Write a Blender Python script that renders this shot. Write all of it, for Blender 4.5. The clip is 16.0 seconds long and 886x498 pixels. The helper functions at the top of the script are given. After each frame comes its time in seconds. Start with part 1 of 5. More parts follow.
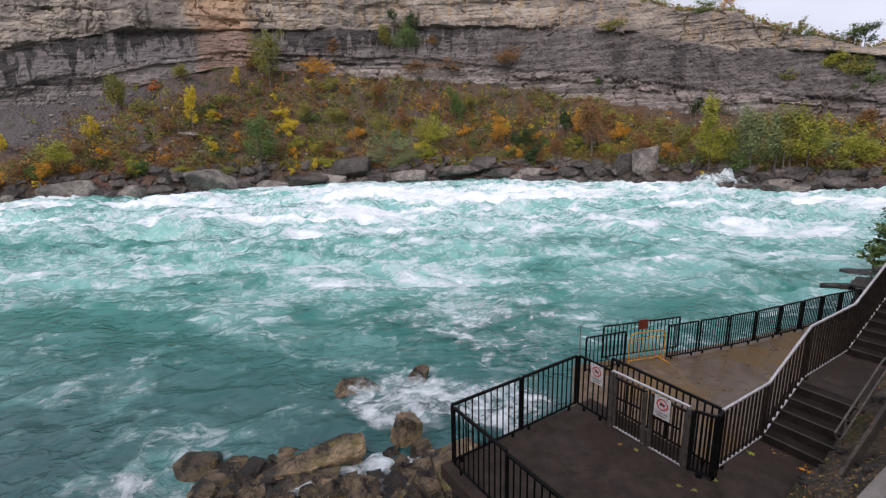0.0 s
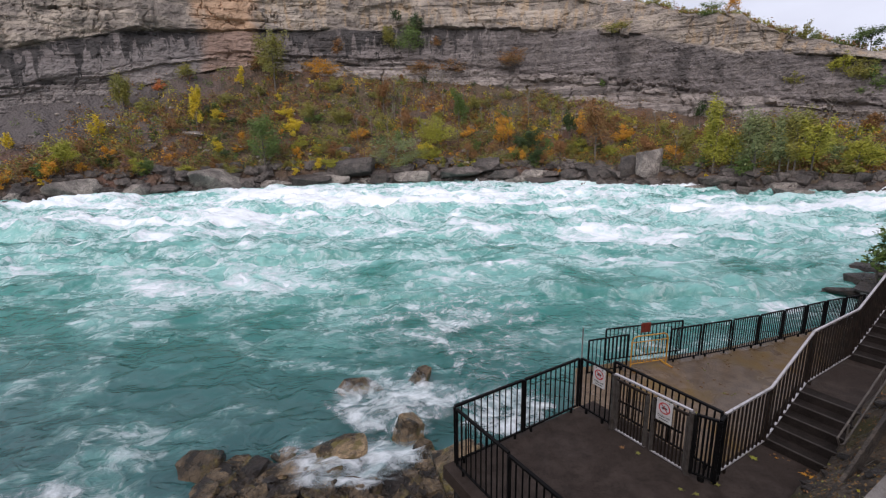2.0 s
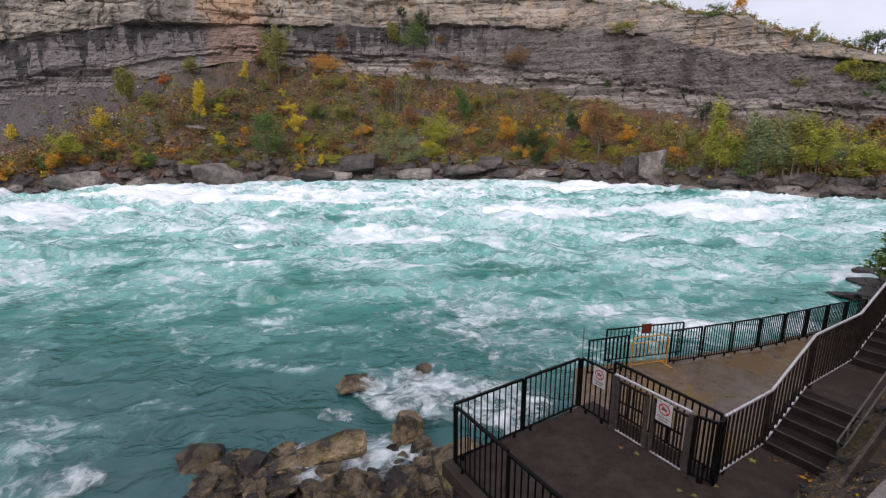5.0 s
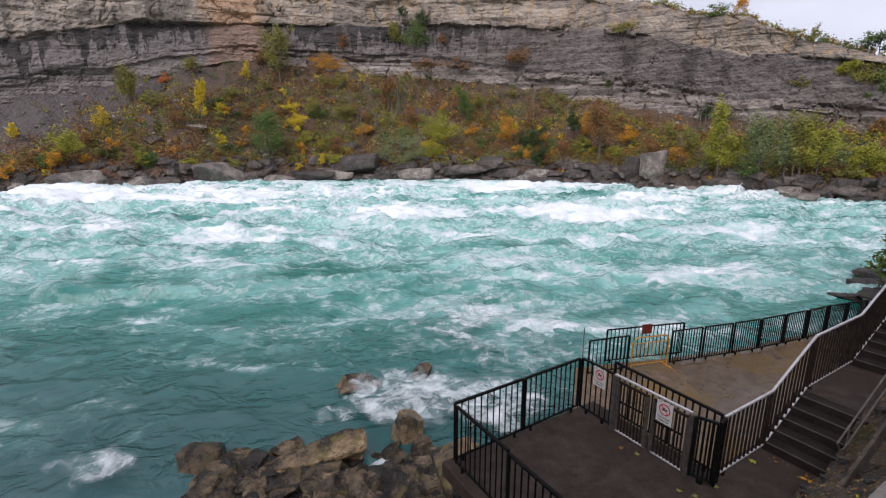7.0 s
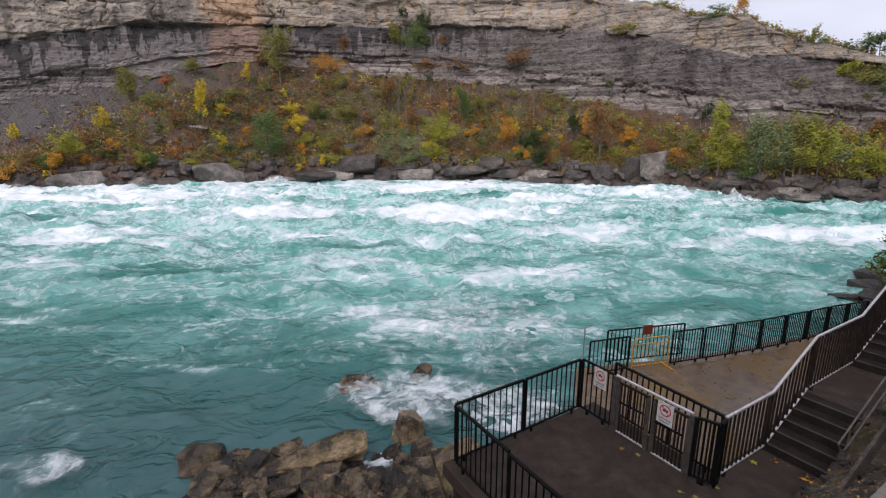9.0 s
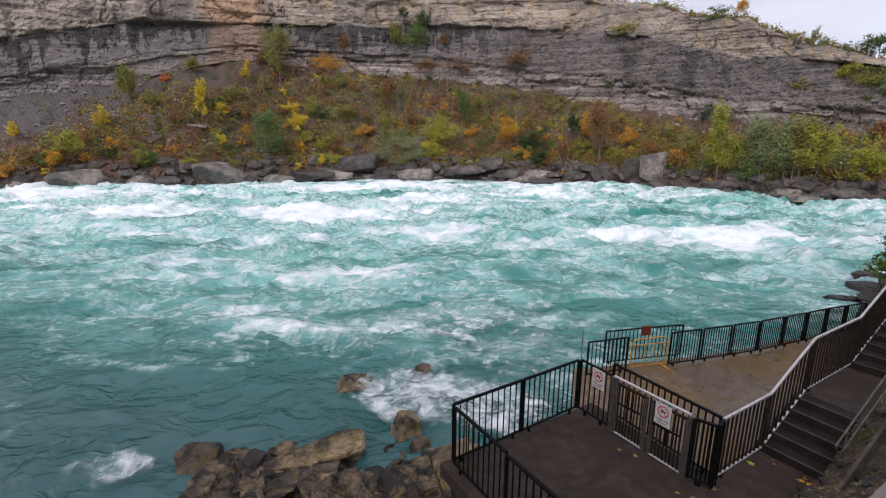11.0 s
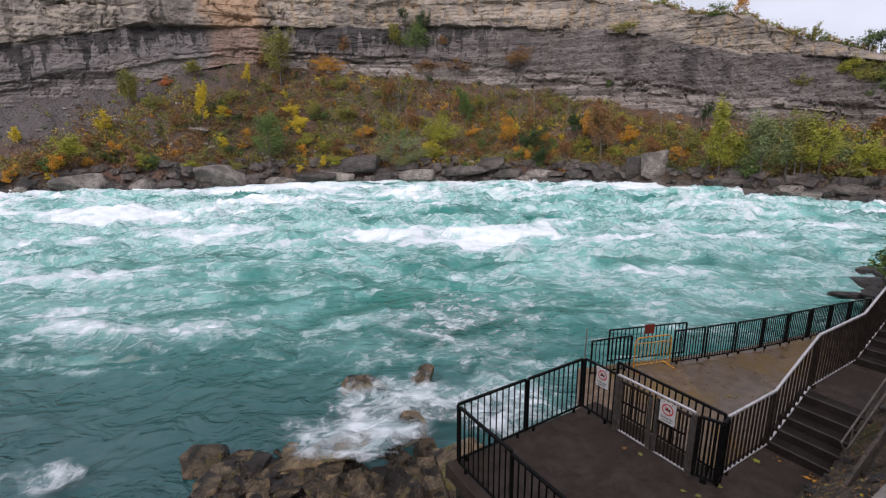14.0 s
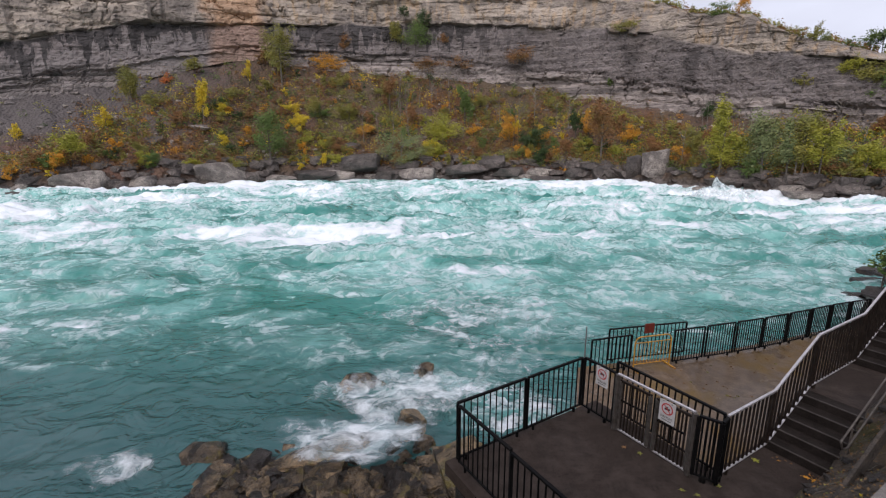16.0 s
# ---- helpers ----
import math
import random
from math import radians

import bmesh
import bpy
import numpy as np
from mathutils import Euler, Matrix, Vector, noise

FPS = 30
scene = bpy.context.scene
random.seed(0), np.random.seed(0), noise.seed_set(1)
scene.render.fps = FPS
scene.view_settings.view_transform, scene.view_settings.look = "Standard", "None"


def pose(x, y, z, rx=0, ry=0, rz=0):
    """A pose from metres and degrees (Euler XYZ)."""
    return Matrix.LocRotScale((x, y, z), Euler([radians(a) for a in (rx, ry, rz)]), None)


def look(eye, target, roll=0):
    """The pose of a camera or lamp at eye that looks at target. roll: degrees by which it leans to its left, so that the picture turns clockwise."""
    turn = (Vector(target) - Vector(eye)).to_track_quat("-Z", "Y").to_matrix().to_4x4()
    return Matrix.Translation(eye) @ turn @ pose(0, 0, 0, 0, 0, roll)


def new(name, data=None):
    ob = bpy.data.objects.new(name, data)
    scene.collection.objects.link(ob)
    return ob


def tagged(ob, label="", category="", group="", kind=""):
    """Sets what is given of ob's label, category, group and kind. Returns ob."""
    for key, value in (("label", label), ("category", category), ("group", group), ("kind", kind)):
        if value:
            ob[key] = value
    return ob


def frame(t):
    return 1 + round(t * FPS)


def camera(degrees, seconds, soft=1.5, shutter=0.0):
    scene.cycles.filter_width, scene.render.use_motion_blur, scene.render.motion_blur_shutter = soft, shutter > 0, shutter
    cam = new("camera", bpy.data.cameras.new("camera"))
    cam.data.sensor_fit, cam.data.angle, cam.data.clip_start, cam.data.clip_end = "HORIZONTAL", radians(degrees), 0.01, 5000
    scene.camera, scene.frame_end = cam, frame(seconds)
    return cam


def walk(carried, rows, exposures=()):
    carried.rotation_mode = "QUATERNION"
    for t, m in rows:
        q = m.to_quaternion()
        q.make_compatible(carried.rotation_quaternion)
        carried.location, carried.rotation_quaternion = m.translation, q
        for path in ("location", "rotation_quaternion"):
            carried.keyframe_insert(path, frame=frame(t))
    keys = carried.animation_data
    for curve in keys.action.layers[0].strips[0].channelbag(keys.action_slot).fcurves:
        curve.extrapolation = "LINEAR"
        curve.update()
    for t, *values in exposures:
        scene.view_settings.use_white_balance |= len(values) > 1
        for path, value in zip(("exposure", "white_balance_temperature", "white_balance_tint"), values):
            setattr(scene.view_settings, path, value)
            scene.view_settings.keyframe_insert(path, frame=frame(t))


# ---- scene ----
cam = camera(88.85, 16.0, soft=1.2)


def held(x, y, z, yaw, tilt, roll):
    """Camera pose: yaw to the left, tilt down, roll, in degrees."""
    return pose(x, y, z, 90 - tilt, 0, yaw) @ pose(0, 0, 0, 0, 0, roll)


PATH = [
    (0.0, 0.046, 0.041, 4.879, -0.562, 12.849, -1.431),
    (0.5, 0.025, 0.024, 4.890, -0.346, 12.895, -1.303),
    (1.0, 0.025, 0.014, 4.898, -0.241, 12.920, -1.146),
    (1.5, 0.019, 0.011, 4.899, -0.231, 12.924, -0.979),
    (2.0, 0.022, 0.007, 4.904, -0.242, 12.719, -1.032),
    (2.5, 0.016, 0.002, 4.903, -0.062, 12.606, -1.118),
    (3.0, 0.008, -0.011, 4.908, 0.053, 12.624, -1.005),
    (3.5, 0.005, -0.004, 4.903, 0.090, 12.732, -0.814),
    (4.0, 0.008, 0.004, 4.902, -0.005, 12.858, -0.544),
    (6.5, -0.000, 0.000, 4.900, -0.000, 13.000, 0.000),
    (7.0, -0.000, 0.000, 4.900, -0.000, 13.000, 0.000),
    (7.5, 0.001, 0.004, 4.897, 0.000, 12.998, 0.001),
    (8.0, 0.006, 0.007, 4.893, 0.072, 12.922, 0.044),
    (8.5, -0.002, -0.004, 4.901, 0.057, 12.932, -0.088),
    (9.0, -0.004, -0.005, 4.902, 0.049, 12.904, -0.014),
    (11.5, 0.008, 0.007, 4.900, -0.068, 12.933, 0.300),
    (12.0, 0.001, -0.001, 4.901, 0.008, 12.999, -0.004),
    (12.5, -0.001, -0.001, 4.891, 0.192, 12.964, -0.060),
    (13.0, -0.005, -0.010, 4.909, 0.154, 12.996, -0.149),
    (13.5, -0.009, -0.018, 4.908, 0.201, 12.882, -0.299),
    (14.0, -0.008, -0.014, 4.906, 0.201, 12.869, -0.384),
    (14.5, -0.005, -0.012, 4.903, 0.182, 12.899, -0.394),
    (15.0, -0.003, -0.006, 4.904, 0.235, 12.877, -0.307),
    (15.5, -0.012, -0.018, 4.911, 0.207, 13.037, -0.230),
    (16.0, -0.009, -0.011, 4.905, 0.231, 13.056, -0.179),
]
walk(cam, [(t, held(*p)) for t, *p in PATH])

# ---- world and light ----
world = bpy.data.worlds.new("overcast_sky")
scene.world = world
world.use_nodes = True
wn, wl = world.node_tree.nodes, world.node_tree.links
sky = wn.new("ShaderNodeTexSky")
sky.sky_type, sky.sun_disc = "NISHITA", False
sky.sun_elevation, sky.sun_rotation = radians(39), radians(198)
sky.air_density, sky.dust_density = 1.0, 4.0
grey = wn.new("ShaderNodeHueSaturation")
grey.inputs["Saturation"].default_value = 0.13
cloud = wn.new("ShaderNodeTexNoise")
cloud.inputs["Scale"].default_value, cloud.inputs["Detail"].default_value = 3.0, 6.0
coord = wn.new("ShaderNodeTexCoord")
stretch = wn.new("ShaderNodeMapping")
stretch.inputs["Scale"].default_value = (1, 1, 2.6)
ramp = wn.new("ShaderNodeMapRange")
ramp.inputs["From Min"].default_value, ramp.inputs["From Max"].default_value = 0.3, 0.7
ramp.inputs["To Min"].default_value, ramp.inputs["To Max"].default_value = 0.8, 1.04
mul = wn.new("ShaderNodeVectorMath")
mul.operation = "SCALE"
flat = wn.new("ShaderNodeMix")
flat.data_type = "RGBA"
flat.inputs["Factor"].default_value = 0.75
flat.inputs["B"].default_value = (7.3, 8.0, 9.3, 1)
wl.new(coord.outputs["Generated"], stretch.inputs["Vector"])
wl.new(stretch.outputs["Vector"], cloud.inputs["Vector"])
wl.new(cloud.outputs["Fac"], ramp.inputs["Value"])
wl.new(sky.outputs["Color"], grey.inputs["Color"])
wl.new(grey.outputs["Color"], flat.inputs["A"])
wl.new(flat.outputs["Result"], mul.inputs[0])
wl.new(ramp.outputs["Result"], mul.inputs["Scale"])
back = wn["Background"]
wl.new(mul.outputs["Vector"], back.inputs["Color"])
back.inputs["Strength"].default_value = 0.079
sun = new("sun", bpy.data.lights.new("sun", "SUN"))
sun.data.energy, sun.data.angle, sun.data.color = 1.4, radians(60), (1.0, 0.97, 0.94)
sun.matrix_world = look((-38, -64, 96), (0, 50, 0))
scene.view_settings.exposure = 0.61
scene.view_settings.use_white_balance = True
scene.view_settings.white_balance_temperature, scene.view_settings.white_balance_tint = 6500, 18

# ---- noise ----


def hash2(ix, iy, seed):
    n = (ix.astype(np.int64) * 374761393 + iy.astype(np.int64) * 668265263 + seed * 1442695041) & 0x7FFFFFFF
    n = ((n ^ (n >> 13)) * 1274126177) & 0x7FFFFFFF
    return ((n ^ (n >> 16)) & 0xFFFF) / 65535.0


def vnoise(x, y, seed=0):
    """Smooth value noise, 0 to 1."""
    x, y = np.asarray(x, float), np.asarray(y, float)
    ix, iy = np.floor(x), np.floor(y)
    fx, fy = x - ix, y - iy
    fx, fy = fx * fx * fx * (fx * (fx * 6 - 15) + 10), fy * fy * fy * (fy * (fy * 6 - 15) + 10)
    a, b = hash2(ix, iy, seed), hash2(ix + 1, iy, seed)
    c, d = hash2(ix, iy + 1, seed), hash2(ix + 1, iy + 1, seed)
    return (a * (1 - fx) + b * fx) * (1 - fy) + (c * (1 - fx) + d * fx) * fy


def fbm(x, y, seed=0, octaves=4, gain=0.5):
    s, amp, tot = 0.0, 1.0, 0.0
    for i in range(octaves):
        s = s + amp * vnoise(x * 2.03 ** i + 17.3 * i, y * 2.03 ** i - 9.1 * i, seed + i)
        tot += amp
        amp *= gain
    return s / tot


def smooth(a, b, x):
    t = np.clip((np.asarray(x, float) - a) / (b - a), 0, 1)
    return t * t * (3 - 2 * t)


# ---- material helpers ----


class Mat:
    def __init__(self, name, rough=0.8, metal=0.0, spec=0.5):
        self.m = bpy.data.materials.new(name)
        self.m.use_nodes = True
        self.n, self.l = self.m.node_tree.nodes, self.m.node_tree.links
        self.b = self.n["Principled BSDF"]
        self.b.inputs["Roughness"].default_value = rough
        self.b.inputs["Metallic"].default_value = metal
        self.b.inputs["Specular IOR Level"].default_value = spec
        self.tc = self.n.new("ShaderNodeTexCoord")

    def put(self, val, sock):
        if isinstance(val, bpy.types.NodeSocket):
            self.l.new(val, sock)
        else:
            sock.default_value = val

    def vec(self, space="Object", scale=(1, 1, 1), src=None):
        mp = self.n.new("ShaderNodeMapping")
        mp.inputs["Scale"].default_value = scale
        self.l.new(src or self.tc.outputs[space], mp.inputs["Vector"])
        return mp.outputs["Vector"]

    def noise(self, v, scale, detail=4, rough=0.55, dist=0.0):
        t = self.n.new("ShaderNodeTexNoise")
        self.l.new(v, t.inputs["Vector"])
        for k, val in (("Scale", scale), ("Detail", detail), ("Roughness", rough), ("Distortion", dist)):
            t.inputs[k].default_value = val
        return t.outputs["Fac"]

    def voronoi(self, v, scale, feature="F1"):
        t = self.n.new("ShaderNodeTexVoronoi")
        t.feature = feature
        self.l.new(v, t.inputs["Vector"])
        t.inputs["Scale"].default_value = scale
        return t.outputs["Distance"]

    def warped(self, amount, scale, space="Object"):
        """Coordinates pushed about by noise, so that patterns lose their straightness."""
        t = self.n.new("ShaderNodeTexNoise")
        t.inputs["Scale"].default_value, t.inputs["Detail"].default_value = scale, 3
        self.l.new(self.tc.outputs[space], t.inputs["Vector"])
        m = self.n.new("ShaderNodeVectorMath")
        m.operation = "MULTIPLY_ADD"
        self.l.new(t.outputs["Color"], m.inputs[0])
        m.inputs[1].default_value = (amount, amount, amount)
        self.l.new(self.tc.outputs[space], m.inputs[2])
        return m.outputs[0]

    def rng(self, val, a, b, lo=0.0, hi=1.0, soft=True):
        t = self.n.new("ShaderNodeMapRange")
        if soft:
            t.interpolation_type = "SMOOTHSTEP"
        self.put(val, t.inputs["Value"])
        for k, x in (("From Min", a), ("From Max", b), ("To Min", lo), ("To Max", hi)):
            t.inputs[k].default_value = x
        return t.outputs["Result"]

    def math(self, op, a, b=0.0):
        t = self.n.new("ShaderNodeMath")
        t.operation = op
        self.put(a, t.inputs[0])
        self.put(b, t.inputs[1])
        return t.outputs[0]

    def mix(self, fac, a, b, blend="MIX"):
        t = self.n.new("ShaderNodeMix")
        t.data_type, t.blend_type = "RGBA", blend
        self.put(fac, t.inputs["Factor"])
        for val, sock in ((a, t.inputs["A"]), (b, t.inputs["B"])):
            self.put((*val, 1) if isinstance(val, tuple) and len(val) == 3 else val, sock)
        return t.outputs["Result"]

    def xyz(self, v):
        t = self.n.new("ShaderNodeSeparateXYZ")
        self.l.new(v, t.inputs[0])
        return t.outputs

    def random(self, island=False):
        if island:
            return self.n.new("ShaderNodeNewGeometry").outputs["Random Per Island"]
        return self.n.new("ShaderNodeObjectInfo").outputs["Random"]

    def done(self, color, bump=None, strength=0.3, dist=0.05, rough=None, alpha=None):
        self.put((*color, 1) if isinstance(color, tuple) and len(color) == 3 else color, self.b.inputs["Base Color"])
        if bump is not None:
            t = self.n.new("ShaderNodeBump")
            t.inputs["Strength"].default_value, t.inputs["Distance"].default_value = strength, dist
            self.l.new(bump, t.inputs["Height"])
            self.l.new(t.outputs["Normal"], self.b.inputs["Normal"])
        if rough is not None:
            self.put(rough, self.b.inputs["Roughness"])
        if alpha is not None:
            self.put(alpha, self.b.inputs["Alpha"])
        return self.m


def metal_mat(name, col, rough, metal, wear, spec=0.25):
    k = Mat(name, rough, metal, spec=spec)
    v = k.vec()
    n = k.noise(v, 9, 5)
    f = k.noise(v, 60, 3)
    return k.done(k.mix(k.rng(n, 0.4, 0.75), col, wear), f, 0.15, 0.004, rough=k.rng(n, 0.3, 0.7, rough - 0.12, rough + 0.15))


def stone_mat(name, dark, light, scale=1.0, wet=0.6, moss=None, vary=0.75):
    k = Mat(name, wet)
    v = k.vec()
    big, mid, fine = k.noise(v, 0.9 * scale, 5, 0.6, 0.4), k.noise(v, 5 * scale, 6, 0.6), k.noise(v, 40 * scale, 4)
    c = k.mix(k.rng(big, 0.38, 0.62), dark, light)
    c = k.mix(k.rng(mid, 0.46, 0.7, 0.0, 0.75), c, tuple(x * 0.5 for x in dark))
    c = k.mix(k.rng(k.noise(k.vec(scale=(1, 1, 3)), 7 * scale, 5, 0.7, 0.5), 0.55, 0.7, 0.0, 0.6), c, tuple(x * 1.15 for x in light))
    c = k.mix(k.rng(k.noise(v, 16 * scale, 6, 0.7), 0.5, 0.66, 0.0, 0.6), c, tuple(x * 0.35 for x in dark))
    c = k.mix(k.rng(fine, 0.48, 0.62, 0.0, 0.55), c, tuple(x * 0.3 for x in dark))
    crack = k.voronoi(k.vec(scale=(1, 1, 1.7), src=k.warped(0.25 / scale, 2.5 * scale)), 2.4 * scale, "DISTANCE_TO_EDGE")
    c = k.mix(k.math("MULTIPLY", k.rng(crack, 0.0, 0.035, 0.7, 0.0), k.rng(big, 0.45, 0.6)), c, tuple(x * 0.25 for x in dark))
    c = k.mix(k.rng(k.random(), 0.0, 1.0, 0.0, vary, soft=False), c, k.mix(0.72, c, (0.0, 0.0, 0.0)))
    if moss:
        c = k.mix(k.rng(k.noise(v, 2.3 * scale, 5), 0.56, 0.68), c, moss)
    h = k.math("ADD", k.math("ADD", mid, k.math("MULTIPLY", fine, 0.35)), k.rng(crack, 0.0, 0.06, 0.0, 0.2))
    return k.done(c, h, 1.0, 0.09 / scale, rough=k.rng(big, 0.3, 0.7, wet - 0.2, wet + 0.2))


def leaf_mat(name, a, b, c):
    k = Mat(name, 0.6, spec=0.25)
    r = k.random(True)
    n = k.noise(k.vec("Object"), 0.35, 3)
    col = k.mix(k.rng(r, 0.0, 1.0, soft=False), a, b)
    return k.done(k.mix(k.rng(n, 0.42, 0.62), col, c))


def concrete_mat(name, dark, light, stain, wet, pools=0.0):
    """Wet concrete: grit, stains and, where pools is above zero, shallow puddles."""
    k = Mat(name, wet, spec=0.16 if pools else 0.07)
    v = k.vec()
    big, mid, fine = k.noise(v, 0.7, 5, 0.6, 0.6), k.noise(v, 3.5, 6, 0.65), k.noise(v, 70, 3)
    c = k.mix(k.rng(mid, 0.3, 0.7), dark, light)
    c = k.mix(k.rng(big, 0.47, 0.66), c, stain)
    grit = k.noise(v, 180, 2)
    c = k.mix(k.rng(grit, 0.5, 0.68, 0.0, 0.55), c, tuple(min(1.0, x * 1.9) for x in light))
    c = k.mix(k.rng(k.noise(v, 22, 5, 0.7), 0.52, 0.68, 0.0, 0.6), c, tuple(x * 0.55 for x in dark))
    damp = k.noise(k.vec(src=k.warped(0.5, 0.9)), 0.42, 5, 0.55)
    rough = k.math("SUBTRACT", k.rng(big, 0.35, 0.65, wet - 0.25, wet + 0.2), k.rng(damp, 0.47, 0.6, 0.0, pools))
    c = k.mix(k.rng(damp, 0.47, 0.6, 0.0, 0.35 if pools else 0.0), c, tuple(x * 0.5 for x in dark))
    return k.done(c, k.math("ADD", fine, k.math("MULTIPLY", mid, 0.6)), 0.25, 0.01, rough=rough)


M_BLACK = metal_mat("black_painted_steel", (0.005, 0.005, 0.0055), 0.5, 0.0, (0.012, 0.011, 0.01), 0.05)
M_BROWN = metal_mat("dark_brown_painted_steel", (0.017, 0.012, 0.01), 0.5, 0.0, (0.035, 0.026, 0.02), 0.08)
M_SILVER = metal_mat("galvanised_steel", (0.5, 0.49, 0.49), 0.42, 0.85, (0.36, 0.34, 0.33))
M_ALU = metal_mat("bright_top_rail", (0.52, 0.49, 0.49), 0.38, 0.5, (0.36, 0.34, 0.335))
M_YELLOW = metal_mat("yellow_painted_steel", (0.5, 0.25, 0.03), 0.5, 0.0, (0.3, 0.13, 0.04))
M_RED = metal_mat("rust_red_paint", (0.16, 0.03, 0.02), 0.6, 0.0, (0.08, 0.03, 0.02))
M_SIGN = metal_mat("white_sign_enamel", (0.5, 0.49, 0.48), 0.4, 0.0, (0.4, 0.38, 0.36))
M_SIGNRED = metal_mat("sign_red", (0.42, 0.03, 0.03), 0.4, 0.0, (0.35, 0.05, 0.05))
M_SIGNDARK = metal_mat("sign_black", (0.02, 0.02, 0.02), 0.5, 0.0, (0.04, 0.04, 0.04))
M_DECK = concrete_mat("wet_dark_concrete", (0.023, 0.0172, 0.0142), (0.052, 0.039, 0.0325), (0.033, 0.0245, 0.0205), 0.7)
M_DECK_TAN = concrete_mat("wet_tan_concrete", (0.085, 0.057, 0.036), (0.165, 0.115, 0.075), (0.15, 0.095, 0.032), 0.5, 0.36)
M_STAIR = concrete_mat("wet_stair_concrete", (0.013, 0.0103, 0.0088), (0.027, 0.0213, 0.0185), (0.019, 0.0152, 0.0126), 0.85)
M_NOSING = concrete_mat("worn_nosing_concrete", (0.04, 0.034, 0.03), (0.065, 0.056, 0.05), (0.05, 0.042, 0.036), 0.8)
M_KERB = concrete_mat("grey_kerb_concrete", (0.14, 0.125, 0.115), (0.24, 0.22, 0.2), (0.12, 0.105, 0.09), 0.7)
M_ROCK = stone_mat("wet_brown_rock", (0.03, 0.02, 0.012), (0.52, 0.36, 0.2), 1.0, 0.34, (0.15, 0.115, 0.03), vary=0.95)
M_ROCKDARK = stone_mat("wet_dark_rock", (0.018, 0.013, 0.01), (0.085, 0.06, 0.042), 1.0, 0.4)
M_BOULDER = stone_mat("grey_boulder_stone", (0.2, 0.17, 0.15), (0.5, 0.44, 0.38), 0.3, 0.75, vary=0.3)
M_BANKROCK = stone_mat("far_bank_stone", (0.085, 0.07, 0.062), (0.24, 0.2, 0.175), 0.3, 0.65)
M_BARK = stone_mat("grey_bark", (0.12, 0.1, 0.08), (0.26, 0.22, 0.18), 2.0, 0.85)
M_BOARD = stone_mat("weathered_edging_board", (0.045, 0.035, 0.027), (0.13, 0.1, 0.075), 2.0, 0.85)
M_PALEBARK = stone_mat("pale_bark", (0.2, 0.175, 0.145), (0.36, 0.32, 0.27), 2.0, 0.85)

LEAF = {
    "green": leaf_mat("green_leaves", (0.068, 0.115, 0.027), (0.135, 0.189, 0.047), (0.095, 0.135, 0.041)),
    "dark": leaf_mat("dark_green_leaves", (0.02, 0.04, 0.014), (0.061, 0.095, 0.030), (0.041, 0.068, 0.024)),
    "willow": leaf_mat("grey_green_leaves", (0.121, 0.162, 0.068), (0.230, 0.257, 0.108), (0.162, 0.176, 0.068)),
    "lime": leaf_mat("yellow_green_leaves", (0.2, 0.212, 0.027), (0.35, 0.315, 0.038), (0.24, 0.24, 0.038)),
    "olive": leaf_mat("olive_leaves", (0.149, 0.149, 0.034), (0.270, 0.230, 0.047), (0.189, 0.189, 0.054)),
    "yellow": leaf_mat("yellow_leaves", (0.513, 0.338, 0.020), (0.620, 0.486, 0.041), (0.446, 0.365, 0.027)),
    "orange": leaf_mat("orange_leaves", (0.472, 0.189, 0.027), (0.567, 0.297, 0.027), (0.378, 0.203, 0.027)),
    "red": leaf_mat("red_leaves", (0.432, 0.108, 0.041), (0.540, 0.162, 0.054), (0.378, 0.135, 0.041)),
    "rust": leaf_mat("rust_brown_leaves", (0.162, 0.074, 0.034), (0.270, 0.135, 0.047), (0.176, 0.108, 0.041)),
}

# ---- mesh helpers ----


def part(name, bm, material, parent=None, label=""):
    me = bpy.data.meshes.new(name)
    bm.to_mesh(me)
    bm.free()
    me.materials.append(material)
    ob = new(name, me)
    if parent:
        ob.parent = parent
    if label:
        ob["label"] = label
    return ob


def from_arrays(name, verts, faces, material, parent=None, smooth_shade=False):
    me = bpy.data.meshes.new(name)
    me.from_pydata(np.asarray(verts).tolist(), [], np.asarray(faces).tolist())
    me.materials.append(material)
    if smooth_shade:
        me.polygons.foreach_set("use_smooth", [True] * len(me.polygons))
    me.update()
    ob = new(name, me)
    if parent:
        ob.parent = parent
    return ob


def grid_faces(r, c):
    i = np.arange((r - 1) * c).reshape(r - 1, c)[:, :-1].ravel()
    return np.stack([i, i + 1, i + c + 1, i + c], 1)


def bar(bm, p, q, w, h=None, bevel=0.0):
    """A box bar from p to q, w wide and h high."""
    p, q = Vector(p), Vector(q)
    h = h or w
    d = q - p
    z = d.normalized()
    x = z.cross(Vector((0, 0, 1)))
    if x.length < 1e-3:
        x = Vector((1, 0, 0))
    x.normalize()
    y = z.cross(x)
    vs = [bm.verts.new(e + x * sx * w / 2 + y * sy * h / 2) for e in (p, q) for sx, sy in ((-1, -1), (1, -1), (1, 1), (-1, 1))]
    fs = [bm.faces.new([vs[i] for i in f]) for f in ((3, 2, 1, 0), (4, 5, 6, 7), (0, 1, 5, 4), (1, 2, 6, 5), (2, 3, 7, 6), (3, 0, 4, 7))]
    if bevel:
        bmesh.ops.bevel(bm, geom=list({e for f in fs for e in f.edges}), offset=bevel, segments=1, affect="EDGES")
    return bm


